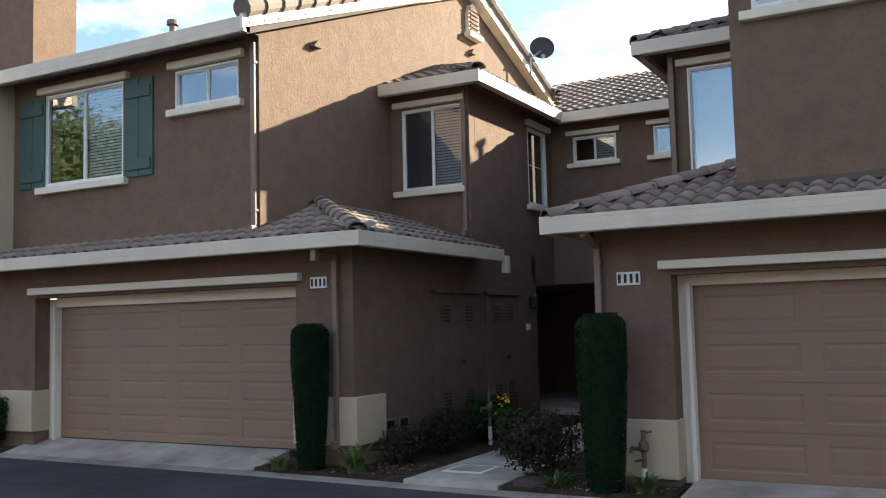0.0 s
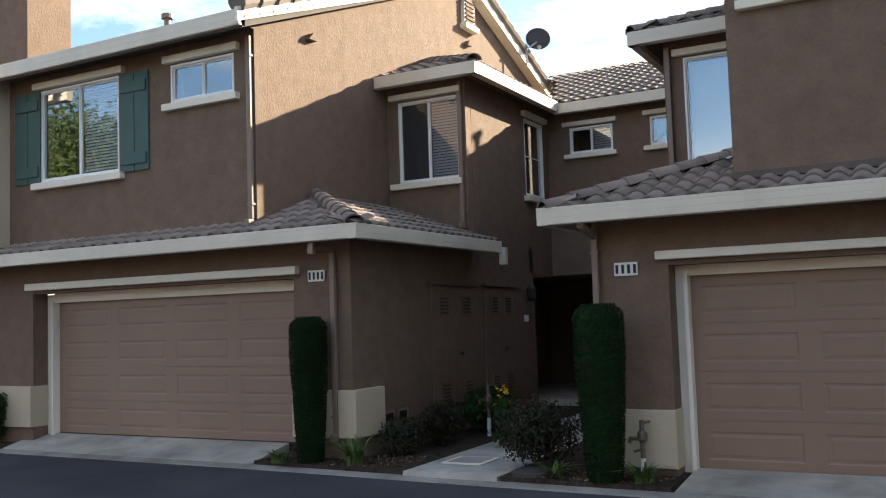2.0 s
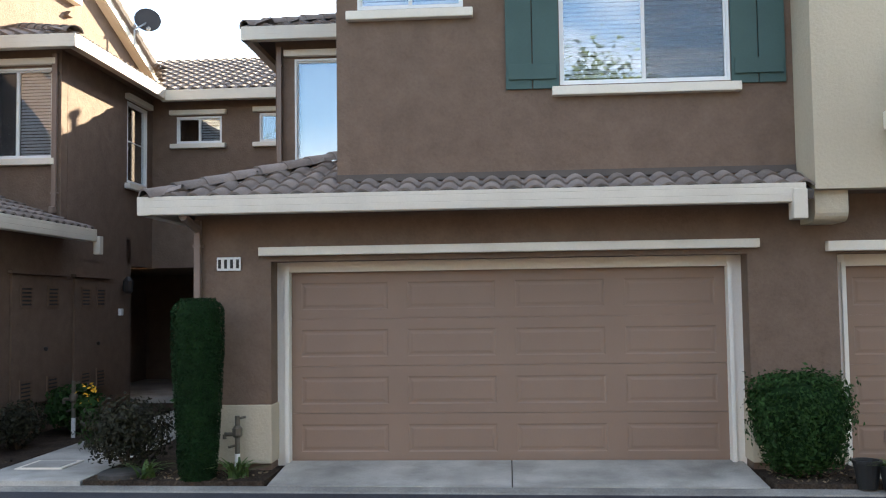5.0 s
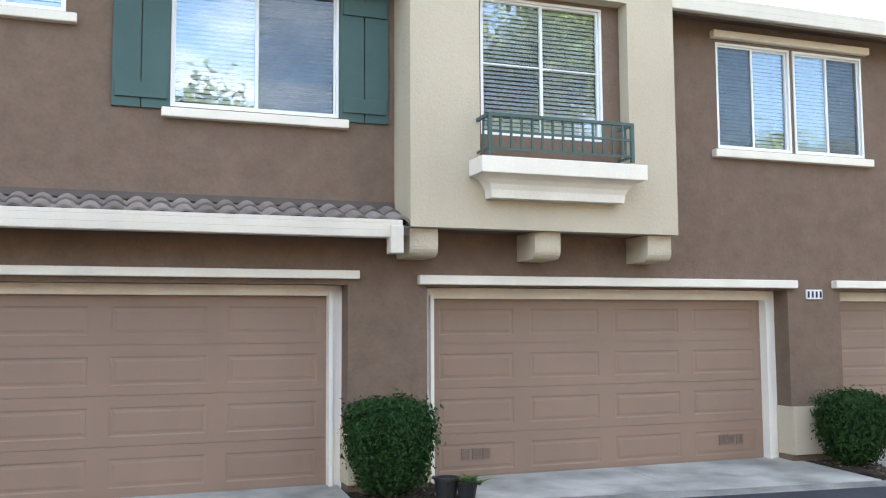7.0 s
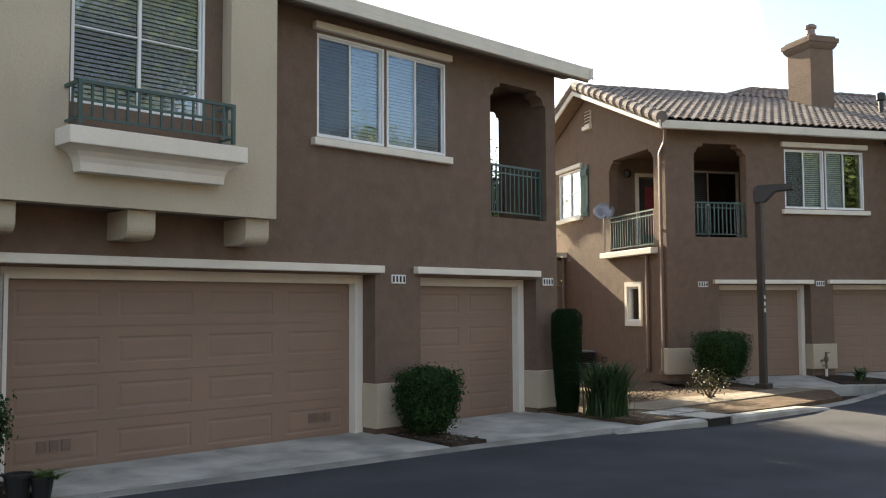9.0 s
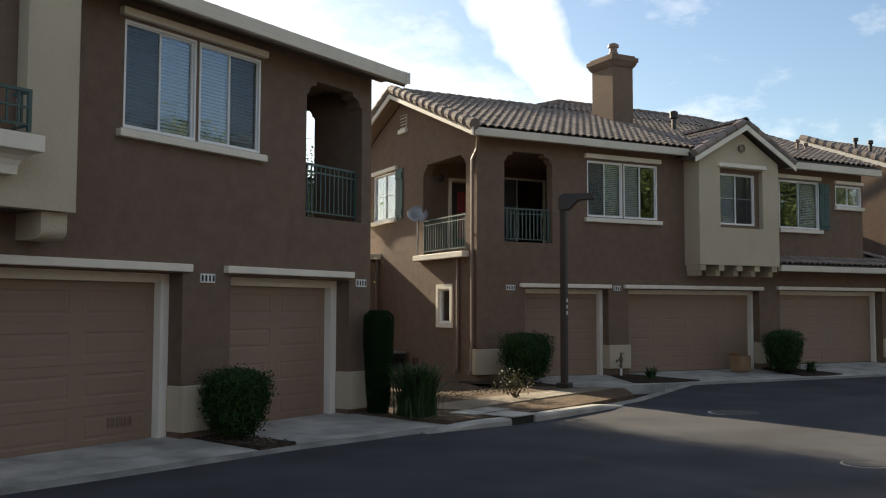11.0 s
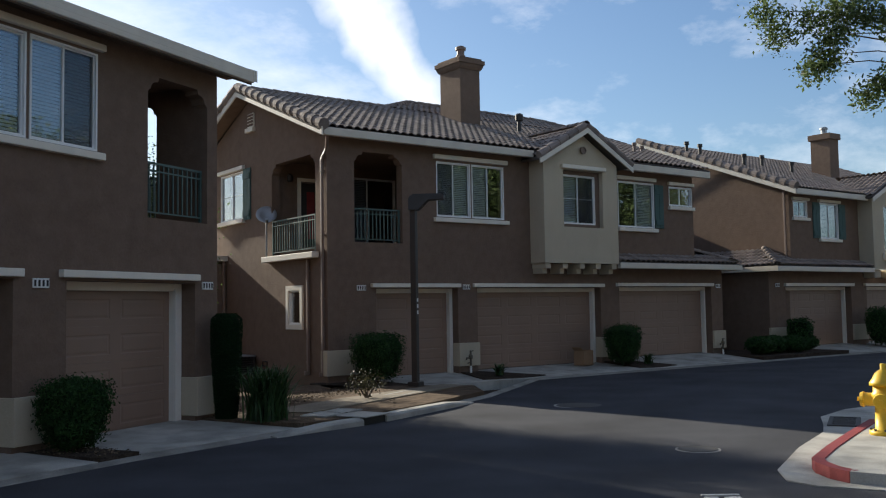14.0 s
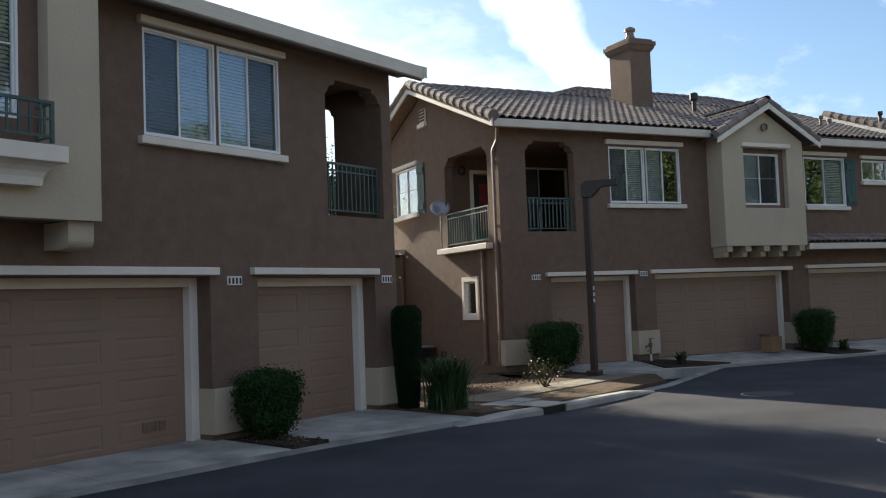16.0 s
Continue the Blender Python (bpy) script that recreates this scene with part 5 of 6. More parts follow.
gv = part("gable_vent", wall(-24.05, -23.65, 6.85, 7.25, GX - 0.04, 0.039), TRIM, B, "small louvred gable vent")
for k in range(4):
    part("slat", box(-24.02, -23.68, GX - 0.07, GX - 0.041, 6.90 + k * 0.09, 6.95 + k * 0.09), STUCCO, gv)
part("vent_sill", box(-24.1, -23.6, GX - 0.1, GX - 0.002, 6.73, 6.84), TRIM, gv)
downpipe(B, -19.75, GX, 0.15, 5.4, PIPE)
downpipe(B, -20.5, GX, 0.15, 3.0, PIPE)
part("elbow", tube([(-19.75, GX - 0.05, 5.4), (-19.5, GX - 0.05, 5.62), (-19.2, GX - 0.2, 5.9)], 0.04), PIPE, B)
part("crawl_vent", wall(-23.2, -22.9, 0.25, 0.4, GX - 0.015, 0.014, [(-23.17, -22.93, 0.28, 0.37)]), BLACK, B)
SPACE = BS.copy()
part("wall", box(11.2, 24.5, 27.9, 28.1, -0.1, 6.0), STUCCO, B)
dw = BS @ Vector((10.80, 22.66, 3.165))
SPACE = ID
dish(tuple(dw), (-0.62, -0.45, 0.50), 0.28, "grey satellite dish beside the balcony railing", 1.1)
SPACE = BS.copy()

# ---- third block, further along ----
C = townhouse("townhouse", tuple(BS @ Vector((34, 24, 0))), "brown stucco townhouse further down the street")
cw = [(30.25, 31.15, 4.85, 5.45), (31.95, 33.2, 4.1, 5.45)]
part("wall", wall(30.0, 34.6, -0.1, 5.83, BW, 0.26, [(29, 33.9, -1, 2.29)] + cw), STUCCO, C)
part("wall", wall(28.6, 29.999, -0.1, 3.0, BW, 0.26, [(29.6, 31, -1, 2.29)]), STUCCO, C)
garage_door(C, 29.75, 33.76, 0.13, 2.17, BW + 0.35, 4, (29.6, 33.9, 2.288))
trim_board(C, 29.5, 34.0, 2.31, 2.42, BW)
plinth(C, 28.55, 29.595, 0.25, 0.85, BW)
plinth(C, 33.905, 34.9, 0.25, 0.85, BW)
number_plate(C, 29.1, 2.35, BW, 0.24, 0.13)
window(C, *cw[0], BW, 2, None, (30.17, 31.22, 4.72, 4.83), (30.17, 31.22, 5.47, 5.57))
window(C, *cw[1], BW, 2, (0, 1), (31.85, 33.3, 3.98, 4.09), (31.85, 33.3, 5.47, 5.57))
shutter(C, 31.48, 31.93, 4.1, 5.45, BW)
shutter(C, 33.22, 33.66, 4.1, 5.45, BW)
part("bay", wall(34.6, 38.2, 2.95, 5.7, 19.0, 0.16, [(35.4, 36.9, 3.7, 5.45)]), CREAM, C, "cream stucco bay")
part("bay_side", box(34.6, 34.76, 19.16, BW + 0.5, 2.95, 5.7), CREAM, C)
part("bay_gable", prism([(34.6, 5.701), (38.2, 5.701), (36.4, 6.55)], 19.0, 19.2), CREAM, C)
window(C, 35.4, 36.9, 3.7, 5.45, 19.05, 2, None)
part("ledge", box(35.2, 37.1, 18.8, 18.998, 3.3, 3.6, 0.05), TRIM, C)
part("wall", wall(34.601, 40, -0.1, 2.94, BW, 0.26, [(35.0, 39.5, -1, 2.29)]), STUCCO, C)
garage_door(C, 35.14, 39.36, 0.13, 2.17, BW + 0.35, 4, (35.0, 39.5, 2.288))
trim_board(C, 34.8, 39.7, 2.31, 2.42, BW)
for x0 in (34.8, 36.0, 37.2):
    part("corbel", box(x0, x0 + 0.45, 19.1, BW - 0.002, 2.62, 2.948, 0.06), CREAM, C)
gutter(C, 29.75, 34.5, 5.62, 5.82, 19.1)
gutter(C, 28.3, 34.6, 2.83, 3.0, 19.0)
rc_ = roof_plane(C, [(28.3, 19.0, 3.0), (34.6, 19.0, 3.0), (34.6, BW, 3.24), (28.9, BW, 3.24)], pieces=True)
roof_plane(C, [(28.3, 24, 3.0), (28.3, 19.0, 3.0), (28.9, BW, 3.24), (30.0, 20.7, 3.7), (30.0, 24, 3.7)])
roof_plane(C, [(28.9, BW, 3.24), (30.0, BW, 3.24), (30.0, 20.7, 3.7)])
caps(rc_, (28.35, 19.05, 3.02), (29.95, 20.65, 3.7))
roof_plane(C, [(29.65, 19.1, 5.81), (45, 19.1, 5.81), (45, 26.4, 8.55), (29.65, 26.4, 8.55)])
roof_plane(C, [(34.3, 20.6, 5.75), (34.3, 18.75, 5.75), (36.4, 18.75, 6.78), (36.4, 21.4, 6.78)])
roof_plane(C, [(38.5, 18.75, 5.75), (38.5, 20.6, 5.75), (36.4, 21.4, 6.78), (36.4, 18.75, 6.78)])
part("rake_board", prism([(34.25, 5.54), (34.25, 5.70), (36.4, 6.75), (38.55, 5.70), (38.55, 5.54), (36.4, 6.58)], 18.72, 18.76), TRIM, C)
cc = part("chimney", boxes((37.5, 38.2, 22.4, 23.3, 6.9, 8.85), (37.42, 38.28, 22.32, 23.38, 8.851, 9.1)), STUCCO, C, "brown stucco chimney")
part("flue", lathe([(0.13, 0), (0.13, 0.22), (0.17, 0.24), (0.17, 0.32), (0.1, 0.36)], 14, (37.85, 22.85, 9.1)), GREYMETAL, cc)
for vx, vy in ((30.6, 24.6), (31.2, 24.4), (32.2, 23.0), (34.0, 23.4), (34.6, 22.4)):
    part("roof_vent", lathe([(0.07, 0), (0.07, 0.42), (0.11, 0.44), (0.11, 0.56)], 10, (vx, vy, 5.78 + (vy - 19.1) * 0.375)), DKMETAL, C, "roof vent pipe")
SPACE = BS @ rot(-90)
part("gable_wall", prism([(-33.2, -0.1), (-33.2, 5.83), (-26.4, 8.40), (-(BW + 0.261), 5.83), (-(BW + 0.261), -0.1)], 30.0, 30.24), STUCCO, C, "brown stucco gable end wall")
part("wall", wall(-27, -(BW + 0.261), -0.1, 3.0, 28.6, 0.24), STUCCO, C)
part("rake_board", prism([(-33.8, 5.60), (-33.8, 5.79), (-26.4, 8.55), (-19.05, 5.79), (-19.05, 5.60), (-26.4, 8.35)], 29.6, 29.65), TRIM, C, "off-white rake board")
for k in range(19):
    p = Vector((-19.05 - k * 0.387, 29.68, 5.88 + k * 0.1450))
    bm = bmesh.new()
    add_cyl(bm, p, p + Vector((-0.39, 0, 0.148)), 0.15, 0.125, 10)
    part("rake_tile", bm, TILE, C)
gutter(C, -24, -19.0, 2.83, 3.0, 28.3)
downpipe(C, -19.75, 30.0, 3.3, 5.8)
SPACE = BS.copy()
part("wall", box(24.85, 30.0, 27.5, 27.7, -0.1, 6.0), STUCCO, C)
SPACE = ID

# ---- street things ----
lp = thing("street_lamp", (18.86, 9.40, 0), "dark bronze street lamp with a flat shoebox head", "street lamp")
part("pole", box(18.79, 18.93, 9.33, 9.47, 0.0, 4.32, 0.02), DKMETAL, lp)
part("base_cover", box(18.72, 19.0, 9.26, 9.54, 0.0, 0.10, 0.015), DKMETAL, lp)
hd = part("lamp_head", prism([(-0.10, 0.12), (0.0, 0.22), (0.66, 0.22), (0.70, 0.19), (0.70, 0.10), (0.34, 0.08), (0.12, -0.14), (-0.10, -0.14)], -0.16, 0.16), DKMETAL, lp, "boxy lamp head")
hd.data.transform(Matrix.Translation((18.86, 9.40, 4.12)) @ Matrix.Rotation(radians(-70), 4, "Z"))
for k in range(3):
    part("mark", box(18.83, 18.89, 9.322, 9.327, 1.62 + k * 0.14, 1.70 + k * 0.14), PLATE, lp)

hy = thing("fire_hydrant", (13.2, -0.10, 0.06), "yellow fire hydrant on the pavement corner", "fire hydrant")
hb = (13.2, -0.10, 0.06)
part("barrel", lathe([(0.19, 0), (0.19, 0.05), (0.12, 0.07), (0.11, 0.45), (0.15, 0.47), (0.15, 0.52), (0.13, 0.54), (0.13, 0.62)], 20, hb), YELLOW, hy, smooth=True)
part("bonnet", lathe([(0.17, 0.62), (0.17, 0.66), (0.14, 0.70), (0.10, 0.78), (0.05, 0.82), (0.035, 0.83), (0.035, 0.90)], 20, hb), YELLOW, hy, "domed bonnet", smooth=True)
for d in ((-1, 0.15, 0), (0.2, 1, 0), (0.1, -1, 0)):
    bm = bmesh.new()
    dd = Vector(d).normalized()
    c = Vector(hb) + Vector((0, 0, 0.44))
    add_cyl(bm, c + dd * 0.09, c + dd * 0.24, 0.085, 0.085, 14)
    add_cyl(bm, c + dd * 0.24, c + dd * 0.28, 0.10, 0.09, 14)
    add_cyl(bm, c + dd * 0.28, c + dd * 0.32, 0.03, 0.03, 6)
    part("outlet", bm, YELLOW, hy)
for k in range(8):
    a = 2 * math.pi * k / 8
    part("bolt", lathe([(0.018, 0), (0.018, 0.03)], 6, (hb[0] + 0.165 * math.cos(a), hb[1] + 0.165 * math.sin(a), hb[2] + 0.05)), IRON, hy)

KC = [(9.9, -2.2), (10.12, -0.6), (10.19, -0.04), (10.24, 0.26), (10.43, 0.45), (10.72, 0.60), (11.0, 0.65), (11.94, 0.54), (13.37, 0.32), (14.78, 0.08), (18, -0.70)]
pav = KC[1:] + [(40, -12), (40, -30), (9.0, -30), (9.3, -2.2)]
tagged(part("pavement", slab(pav, -0.29, 0.06), CONCRETE, None), "sunlit pale concrete pavement corner", "pavement", kind="structure")
gut = [(9.98, -0.03), (10.0, 0.55), (10.2, 0.86), (10.8, 1.0), (12.5, 0.90), (14.1, 0.68), (15.0, 0.72), (15.9, 0.80), (17.1, 0.48), (18.2, -0.2)] + [(x, y + 0.01) for x, y in KC[::-1]] + [(9.6, -2.1), (9.86, -0.6)]
bm = slab(gut, -0.29, -0.050)
bmesh.ops.triangulate(bm, faces=bm.faces[:])
tagged(part("kerb_gutter", bm, CONCRETE, None), "pale concrete gutter apron at the corner", "kerb", kind="structure")
strip("kerb_red", KC[3:10], -0.15, 0.012, -0.28, (0.070, 0.068), RED, "red painted kerb at the corner", "kerb")
strip("kerb_grey", KC[:4], -0.15, 0.012, -0.28, (0.070, 0.068), CONCRETE, "grey concrete kerb", "kerb")
dl = thing("drain_grate", (15.3, 0.44, -0.06), "cast iron drain grate in the gutter", "drain grate")
part("frame", wall(14.75, 15.85, 0.22, 0.66, 0, 0.02, [(14.82, 15.78, 0.28, 0.60)]), IRON, dl)
dl.children[0].data.transform(Matrix(((1, 0, 0, 0), (0, 0, 1, 0), (0, -1, 0, -0.030), (0, 0, 0, 1))))
for k in range(12):
    part("bar", box(14.83 + k * 0.08, 14.87 + k * 0.08, 0.285, 0.595, -0.052, -0.036), IRON, dl)
for mx_, my_, rr, mz_ in ((16.8, 5.0, 0.42, -0.101), (12.02, 2.05, 0.25, -0.070)):
    mh = thing("manhole_cover", (mx_, my_, -0.07), "round iron manhole cover in a concrete collar", "manhole cover")
    part("collar", lathe([(rr * 1.12, -0.02), (rr * 1.12, 0.012), (rr * 1.02, 0.014)], 32, (mx_, my_, mz_)), CONCRETE, mh)
    part("cover", lathe([(rr, -0.02), (rr, 0.020), (rr * 0.93, 0.022), (rr * 0.90, 0.018)], 32, (mx_, my_, mz_)), IRON, mh)
rm = thing("road_marking", (9.35, 1.45, -0.06), "worn white painted marking on the asphalt", "road marking")
SPACE = Matrix.Translation((9.20, 1.56, 0)) @ rot(-66)
for u0, u1, v0, v1 in ((0, 0.36, 0, 0.05), (0.0, 0.13, 0.12, 0.19), (0.19, 0.34, 0.13, 0.21), (-0.05, 0.34, 0.29, 0.35), (-0.06, 0.02, 0.352, 0.75), (0.12, 0.19, 0.40, 0.75), (0.27, 0.34, 0.352, 0.75)):
    part("bar", box(u0, u1, -v1, -v0, -0.090, -0.052), WHITEPAINT, rm, "worn white paint bar")
SPACE = ID

bx = thing("cardboard_box", tuple(BS @ Vector((19.2, 19.25, 0.03))), "open brown cardboard box on the driveway", "cardboard box")
SPACE = BS @ Matrix.Translation((18.95, 19.1, 0.035)) @ rot(12)
for b in ((0, 0.48, 0, 0.012, 0, 0.42), (0, 0.48, 0.33, 0.342, 0, 0.42), (0, 0.012, 0.013, 0.329, 0, 0.42), (0.468, 0.48, 0.013, 0.329, 0, 0.42)):
    part("panel", boxes(b), CARD, bx)
part("base", boxes((0.012, 0.468, 0.012, 0.33, 0.0, 0.01)), CARD, bx)
part("flap", prism([(0, 0.42), (0.012, 0.42), (-0.12, 0.52), (-0.13, 0.51)], 0.013, 0.329), CARD, bx)
SPACE = ID

ac = thing("air_conditioner", tuple(BS @ Vector((10.5, 23.9, 0))), "dark grey air conditioner unit on the ground", "air conditioner")
SPACE = BS.copy()
part("casing", wall(10.1, 10.85, 0.03, 0.50, 23.5, 0.8, [(10.16, 10.79, 0.08 + k * 0.06, 0.11 + k * 0.06) for k in range(7)]), DKMETAL, ac)
part("core", box(10.2, 10.75, 23.6, 24.2, 0.02, 0.46), BLACK, ac)
part("lid", box(10.08, 10.87, 23.48, 24.32, 0.50, 0.54, 0.01), GREYMETAL, ac)
SPACE = ID


def backflow(x, y, z, h, space=ID):
    global SPACE
    SPACE = space
    f = thing("backflow_valve", tuple(space @ Vector((x, y, z))), "weathered brass valve on a white riser pipe", "valve")
    part("riser", tube([(x, y, z - 0.02), (x, y, z + h * 0.35)], 0.03), PLATE, f, "white plastic riser")
    part("pipe", tube([(x, y, z + h * 0.35), (x, y, z + h)], 0.028), BRASS, f)
    part("body", lathe([(0.03, 0), (0.055, 0.03), (0.055, 0.10), (0.03, 0.13)], 12, (x, y, z + h * 0.62)), BRASS, f)
    part("branch", tube([(x, y, z + h * 0.68), (x - 0.14, y, z + h * 0.68), (x - 0.14, y, z + h * 0.60)], 0.022), BRASS, f)
    part("handle", tube([(x, y, z + h * 0.95), (x + 0.09, y, z + h * 0.98)], 0.014), BRASS, f)
    part("handle", tube([(x, y, z + h * 0.5), (x - 0.10, y, z + h * 0.46)], 0.014), BRASS, f)
    SPACE = ID
    return f


backflow(-2.92, 9.86, -0.03, 0.62)
backflow(-6.05, 12.6, -0.03, 0.78)
backflow(15.05, 19.35, 0.0, 0.62, BS)
backflow(25.6, 19.35, 0.04, 0.55, BS)
backflow(20.4, 19.3, 0.02, 0.3, BS)

# ---- planting ----


def leaf_mesh(name, pts, nrm_fn, size, material, parent, label="", stuff=True):
    """Many small leaves, each a bent pair of faces, at the given points."""
    vv, ff = [], []
    for p in pts:
        p = Vector(p)
        n = nrm_fn(p)
        q = n.to_track_quat("Z", "Y") @ Euler((random.uniform(-0.9, 0.9), random.uniform(-0.9, 0.9), random.uniform(0, 6.28))).to_quaternion()
        s = size * random.uniform(0.7, 1.35)
        k = len(vv)
        for a in ((0, -s, 0), (s * 0.48, 0, s * 0.15), (0, s, 0), (-s * 0.48, 0, s * 0.15)):
            vv.append(p + q @ Vector(a))
        ff += [(k, k + 1, k + 2), (k, k + 2, k + 3)]
    me = bpy.data.meshes.new(name)
    me.from_pydata([tuple(v) for v in vv], [], ff)
    me.materials.append(material)
    ob = new(name, me)
    attach(ob, parent)
    if label:
        ob["label"] = label
    return ob


def column_hedge(x, y, z, r, h, space=ID, lean=0.0):
    if space is ID and x < 10 and z < 0.1:
        z = -0.035
    e = thing("columnar_hedge", tuple(space @ Vector((x, y, z))), "tall clipped dark green columnar cypress", "hedge", "columnar hedges")
    c = space @ Vector((x, y, z))

    def rad(t, a):
        return r * (0.68 + 0.34 * min(1, t / 0.75) ** 0.7) * (1 - max(0, (t - 0.94) / 0.06) ** 2 * 0.30) * (1 + 0.05 * noise.noise((math.cos(a) * 2 + x, math.sin(a) * 2 + y, t * 5)))
    prof = [(rad(t, 0) * 0.88, t * h) for t in [i / 12 for i in range(13)]]
    part("core", lathe(prof, 16, c), HEDGE, e, space=False)
    pts = []
    for _ in range(17000):
        t, a = random.random() ** 0.95, random.uniform(0, 6.283)
        rr = rad(t, a) * random.uniform(0.90, 1.03)
        pts.append(c + Vector((rr * math.cos(a) + lean * t, rr * math.sin(a), t * h)))
    for _ in range(900):
        a, q = random.uniform(0, 6.283), math.sqrt(random.random()) * rad(1, 0)
        pts.append(c + Vector((q * math.cos(a) + lean, q * math.sin(a), h * random.uniform(0.98, 1.015))))
    leaf_mesh("foliage", pts, lambda p: (Vector((p.x - c.x, p.y - c.y, 0.25))).normalized(), 0.0135, HEDGE, e)
    return e


def shrub(x, y, z, sx, sy, h, space=ID, material=LEAF, n=8500, leaf=0.024, label="rounded leafy green shrub", boxy=0.55, core=True, loose=0.82):
    if space is ID and x < 10 and z < 0.1:
        z = -0.035
    c = space @ Vector((x, y, z))
    e = thing("shrub", tuple(c), label, "shrub")
    bm = bmesh.new()
    for k in range(4):
        a = k * 1.6 + x
        add_cyl(bm, c, c + Vector((0.15 * math.cos(a), 0.15 * math.sin(a), h * 0.35)), 0.022, 0.012, 6)
    part("stem", bm, BARK, e, space=False)

    def surf(th, ph, q):
        d = Vector((math.cos(th) * math.cos(ph), math.sin(th) * math.cos(ph), math.sin(ph)))
        m = max(abs(d.x), abs(d.y), abs(d.z))
        f = (1 - boxy) + boxy / m
        f *= 1 + 0.13 * noise.noise(d * 2.6 + Vector((x, y, z))) + 0.07 * noise.noise(d * 7 + Vector((y, x, z)))
        w = 1 + boxy * 0.42 * max(-1, min(0.6, d.z))
        return c + Vector((d.x * sx * f * q * w, d.y * sy * f * q * w, h * 0.52 + d.z * h * 0.5 * f * q * 0.93))
    # core darker than the leaves: shade inside the shrub put into its colour
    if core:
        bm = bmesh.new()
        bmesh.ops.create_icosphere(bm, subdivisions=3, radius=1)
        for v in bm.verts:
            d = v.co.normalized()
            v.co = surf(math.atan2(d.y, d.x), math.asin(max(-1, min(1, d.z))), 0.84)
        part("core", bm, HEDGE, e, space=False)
    pts = []
    for _ in range(n):
        th, ph = random.uniform(0, 6.283), math.asin(random.uniform(-0.95, 1))
        pts.append(surf(th, ph, random.uniform(loose, 1.03) + (random.uniform(0.04, 0.16) if random.random() < 0.10 else 0)))
    leaf_mesh("foliage", pts, lambda p: (p - c - Vector((0, 0, h * 0.45))).normalized(), leaf, material, e)
    return e


def strap_plant(x, y, z, r, h, n, space=ID, label="clump of green strap leaves", material=GRASSY, spread=0.07, wide=0.026):
    if space is ID and x < 10 and z < 0.1:
        z = -0.035
    c = space @ Vector((x, y, z))
    e = thing("strap_plant", tuple(c), label, "plant")
    vv, ff = [], []
    for _ in range(n):
        a = random.uniform(0, 6.283)
        L, w, b = h * random.uniform(0.6, 1.1), wide * random.uniform(0.7, 1.3), r * random.uniform(0.4, 1.1)
        o = Vector((random.gauss(0, spread * 0.6), random.gauss(0, spread * 0.6), 0))
        side = Vector((-math.sin(a), math.cos(a), 0)) * w
        k = len(vv)
        for i in range(5):
            t = i / 4
            p = c + o + Vector((math.cos(a) * b * t ** 1.6, math.sin(a) * b * t ** 1.6, L * (t - 0.45 * t ** 3)))
            s = side * (1 - t * 0.92)
            vv += [p - s, p + s]
        for i in range(4):
            ff.append((k + 2 * i, k + 2 * i + 1, k + 2 * i + 3, k + 2 * i + 2))
    me = bpy.data.meshes.new("leaves")
    me.from_pydata([tuple(v) for v in vv], [], ff)
    me.materials.append(material)
    attach(new("leaves", me), e)
    return e


column_hedge(-7.24, 9.78, 0.03, 0.235, 1.83)
column_hedge(-3.27, 9.62, 0.02, 0.265, 1.86)
column_hedge(12.50, 9.72, 0.0, 0.25, 1.70)
shrub(2.93, 9.72, 0.0, 0.46, 0.40, 1.06, label="boxy clipped green shrub between the driveways")
shrub(9.16, 9.60, 0.0, 0.41, 0.38, 0.95, label="boxy clipped green shrub between the driveways")
shrub(-13.85, 9.95, 0.02, 0.35, 0.35, 0.85, label="green shrub at the end of the driveway")
shrub(-4.25, 10.15, 0.02, 0.52, 0.45, 0.80, material=REDLEAF, n=4200, leaf=0.027, label="loose reddish green shrub by the path", boxy=0.1, core=False, loose=0.35)
shrub(-6.3, 11.6, 0.04, 0.30, 0.45, 0.62, material=REDLEAF, n=1900, leaf=0.028, label="low reddish shrub beside the wall", boxy=0.1, core=False, loose=0.35)
shrub(-6.35, 10.6, 0.04, 0.28, 0.40, 0.50, material=REDLEAF, n=1700, leaf=0.028, label="low reddish shrub beside the wall", boxy=0.1, core=False, loose=0.35)
shrub(-6.3, 13.1, 0.04, 0.32, 0.6, 0.72, n=1200, leaf=0.05, label="dark green shrub beside the wall", boxy=0.1, core=False, loose=0.35)
shrub(-4.0, 12.2, 0.02, 0.35, 0.6, 0.95, n=1400, leaf=0.05, label="dark green shrub beside the path", boxy=0.1, core=False, loose=0.35)
fl = thing("flower_cluster", (-5.1, 11.2, 0.06), "small cluster of yellow flowers in the bed", "flowers")
leaf_mesh("flowers", [(-5.35 + random.gauss(0, 0.05), 11.6 + random.gauss(0, 0.06), 0.68 + random.gauss(0, 0.07)) for _ in range(26)], lambda p: Vector((0, -1, 0.4)), 0.026, FLOWER, fl)["kind"] = "stuff"
leaf_mesh("stalks", [(-5.35 + random.gauss(0, 0.06), 11.6 + random.gauss(0, 0.06), random.uniform(0.05, 0.62)) for _ in range(260)], lambda p: Vector((0, -1, 0.1)), 0.045, LEAF, fl)["kind"] = "stuff"
strap_plant(-6.55, 9.75, 0.03, 0.42, 0.62, 46)
strap_plant(-7.6, 9.62, 0.03, 0.3, 0.26, 30)
strap_plant(-3.85, 9.66, 0.02, 0.35, 0.30, 30)
strap_plant(-2.85, 9.66, 0.02, 0.34, 0.34, 40)
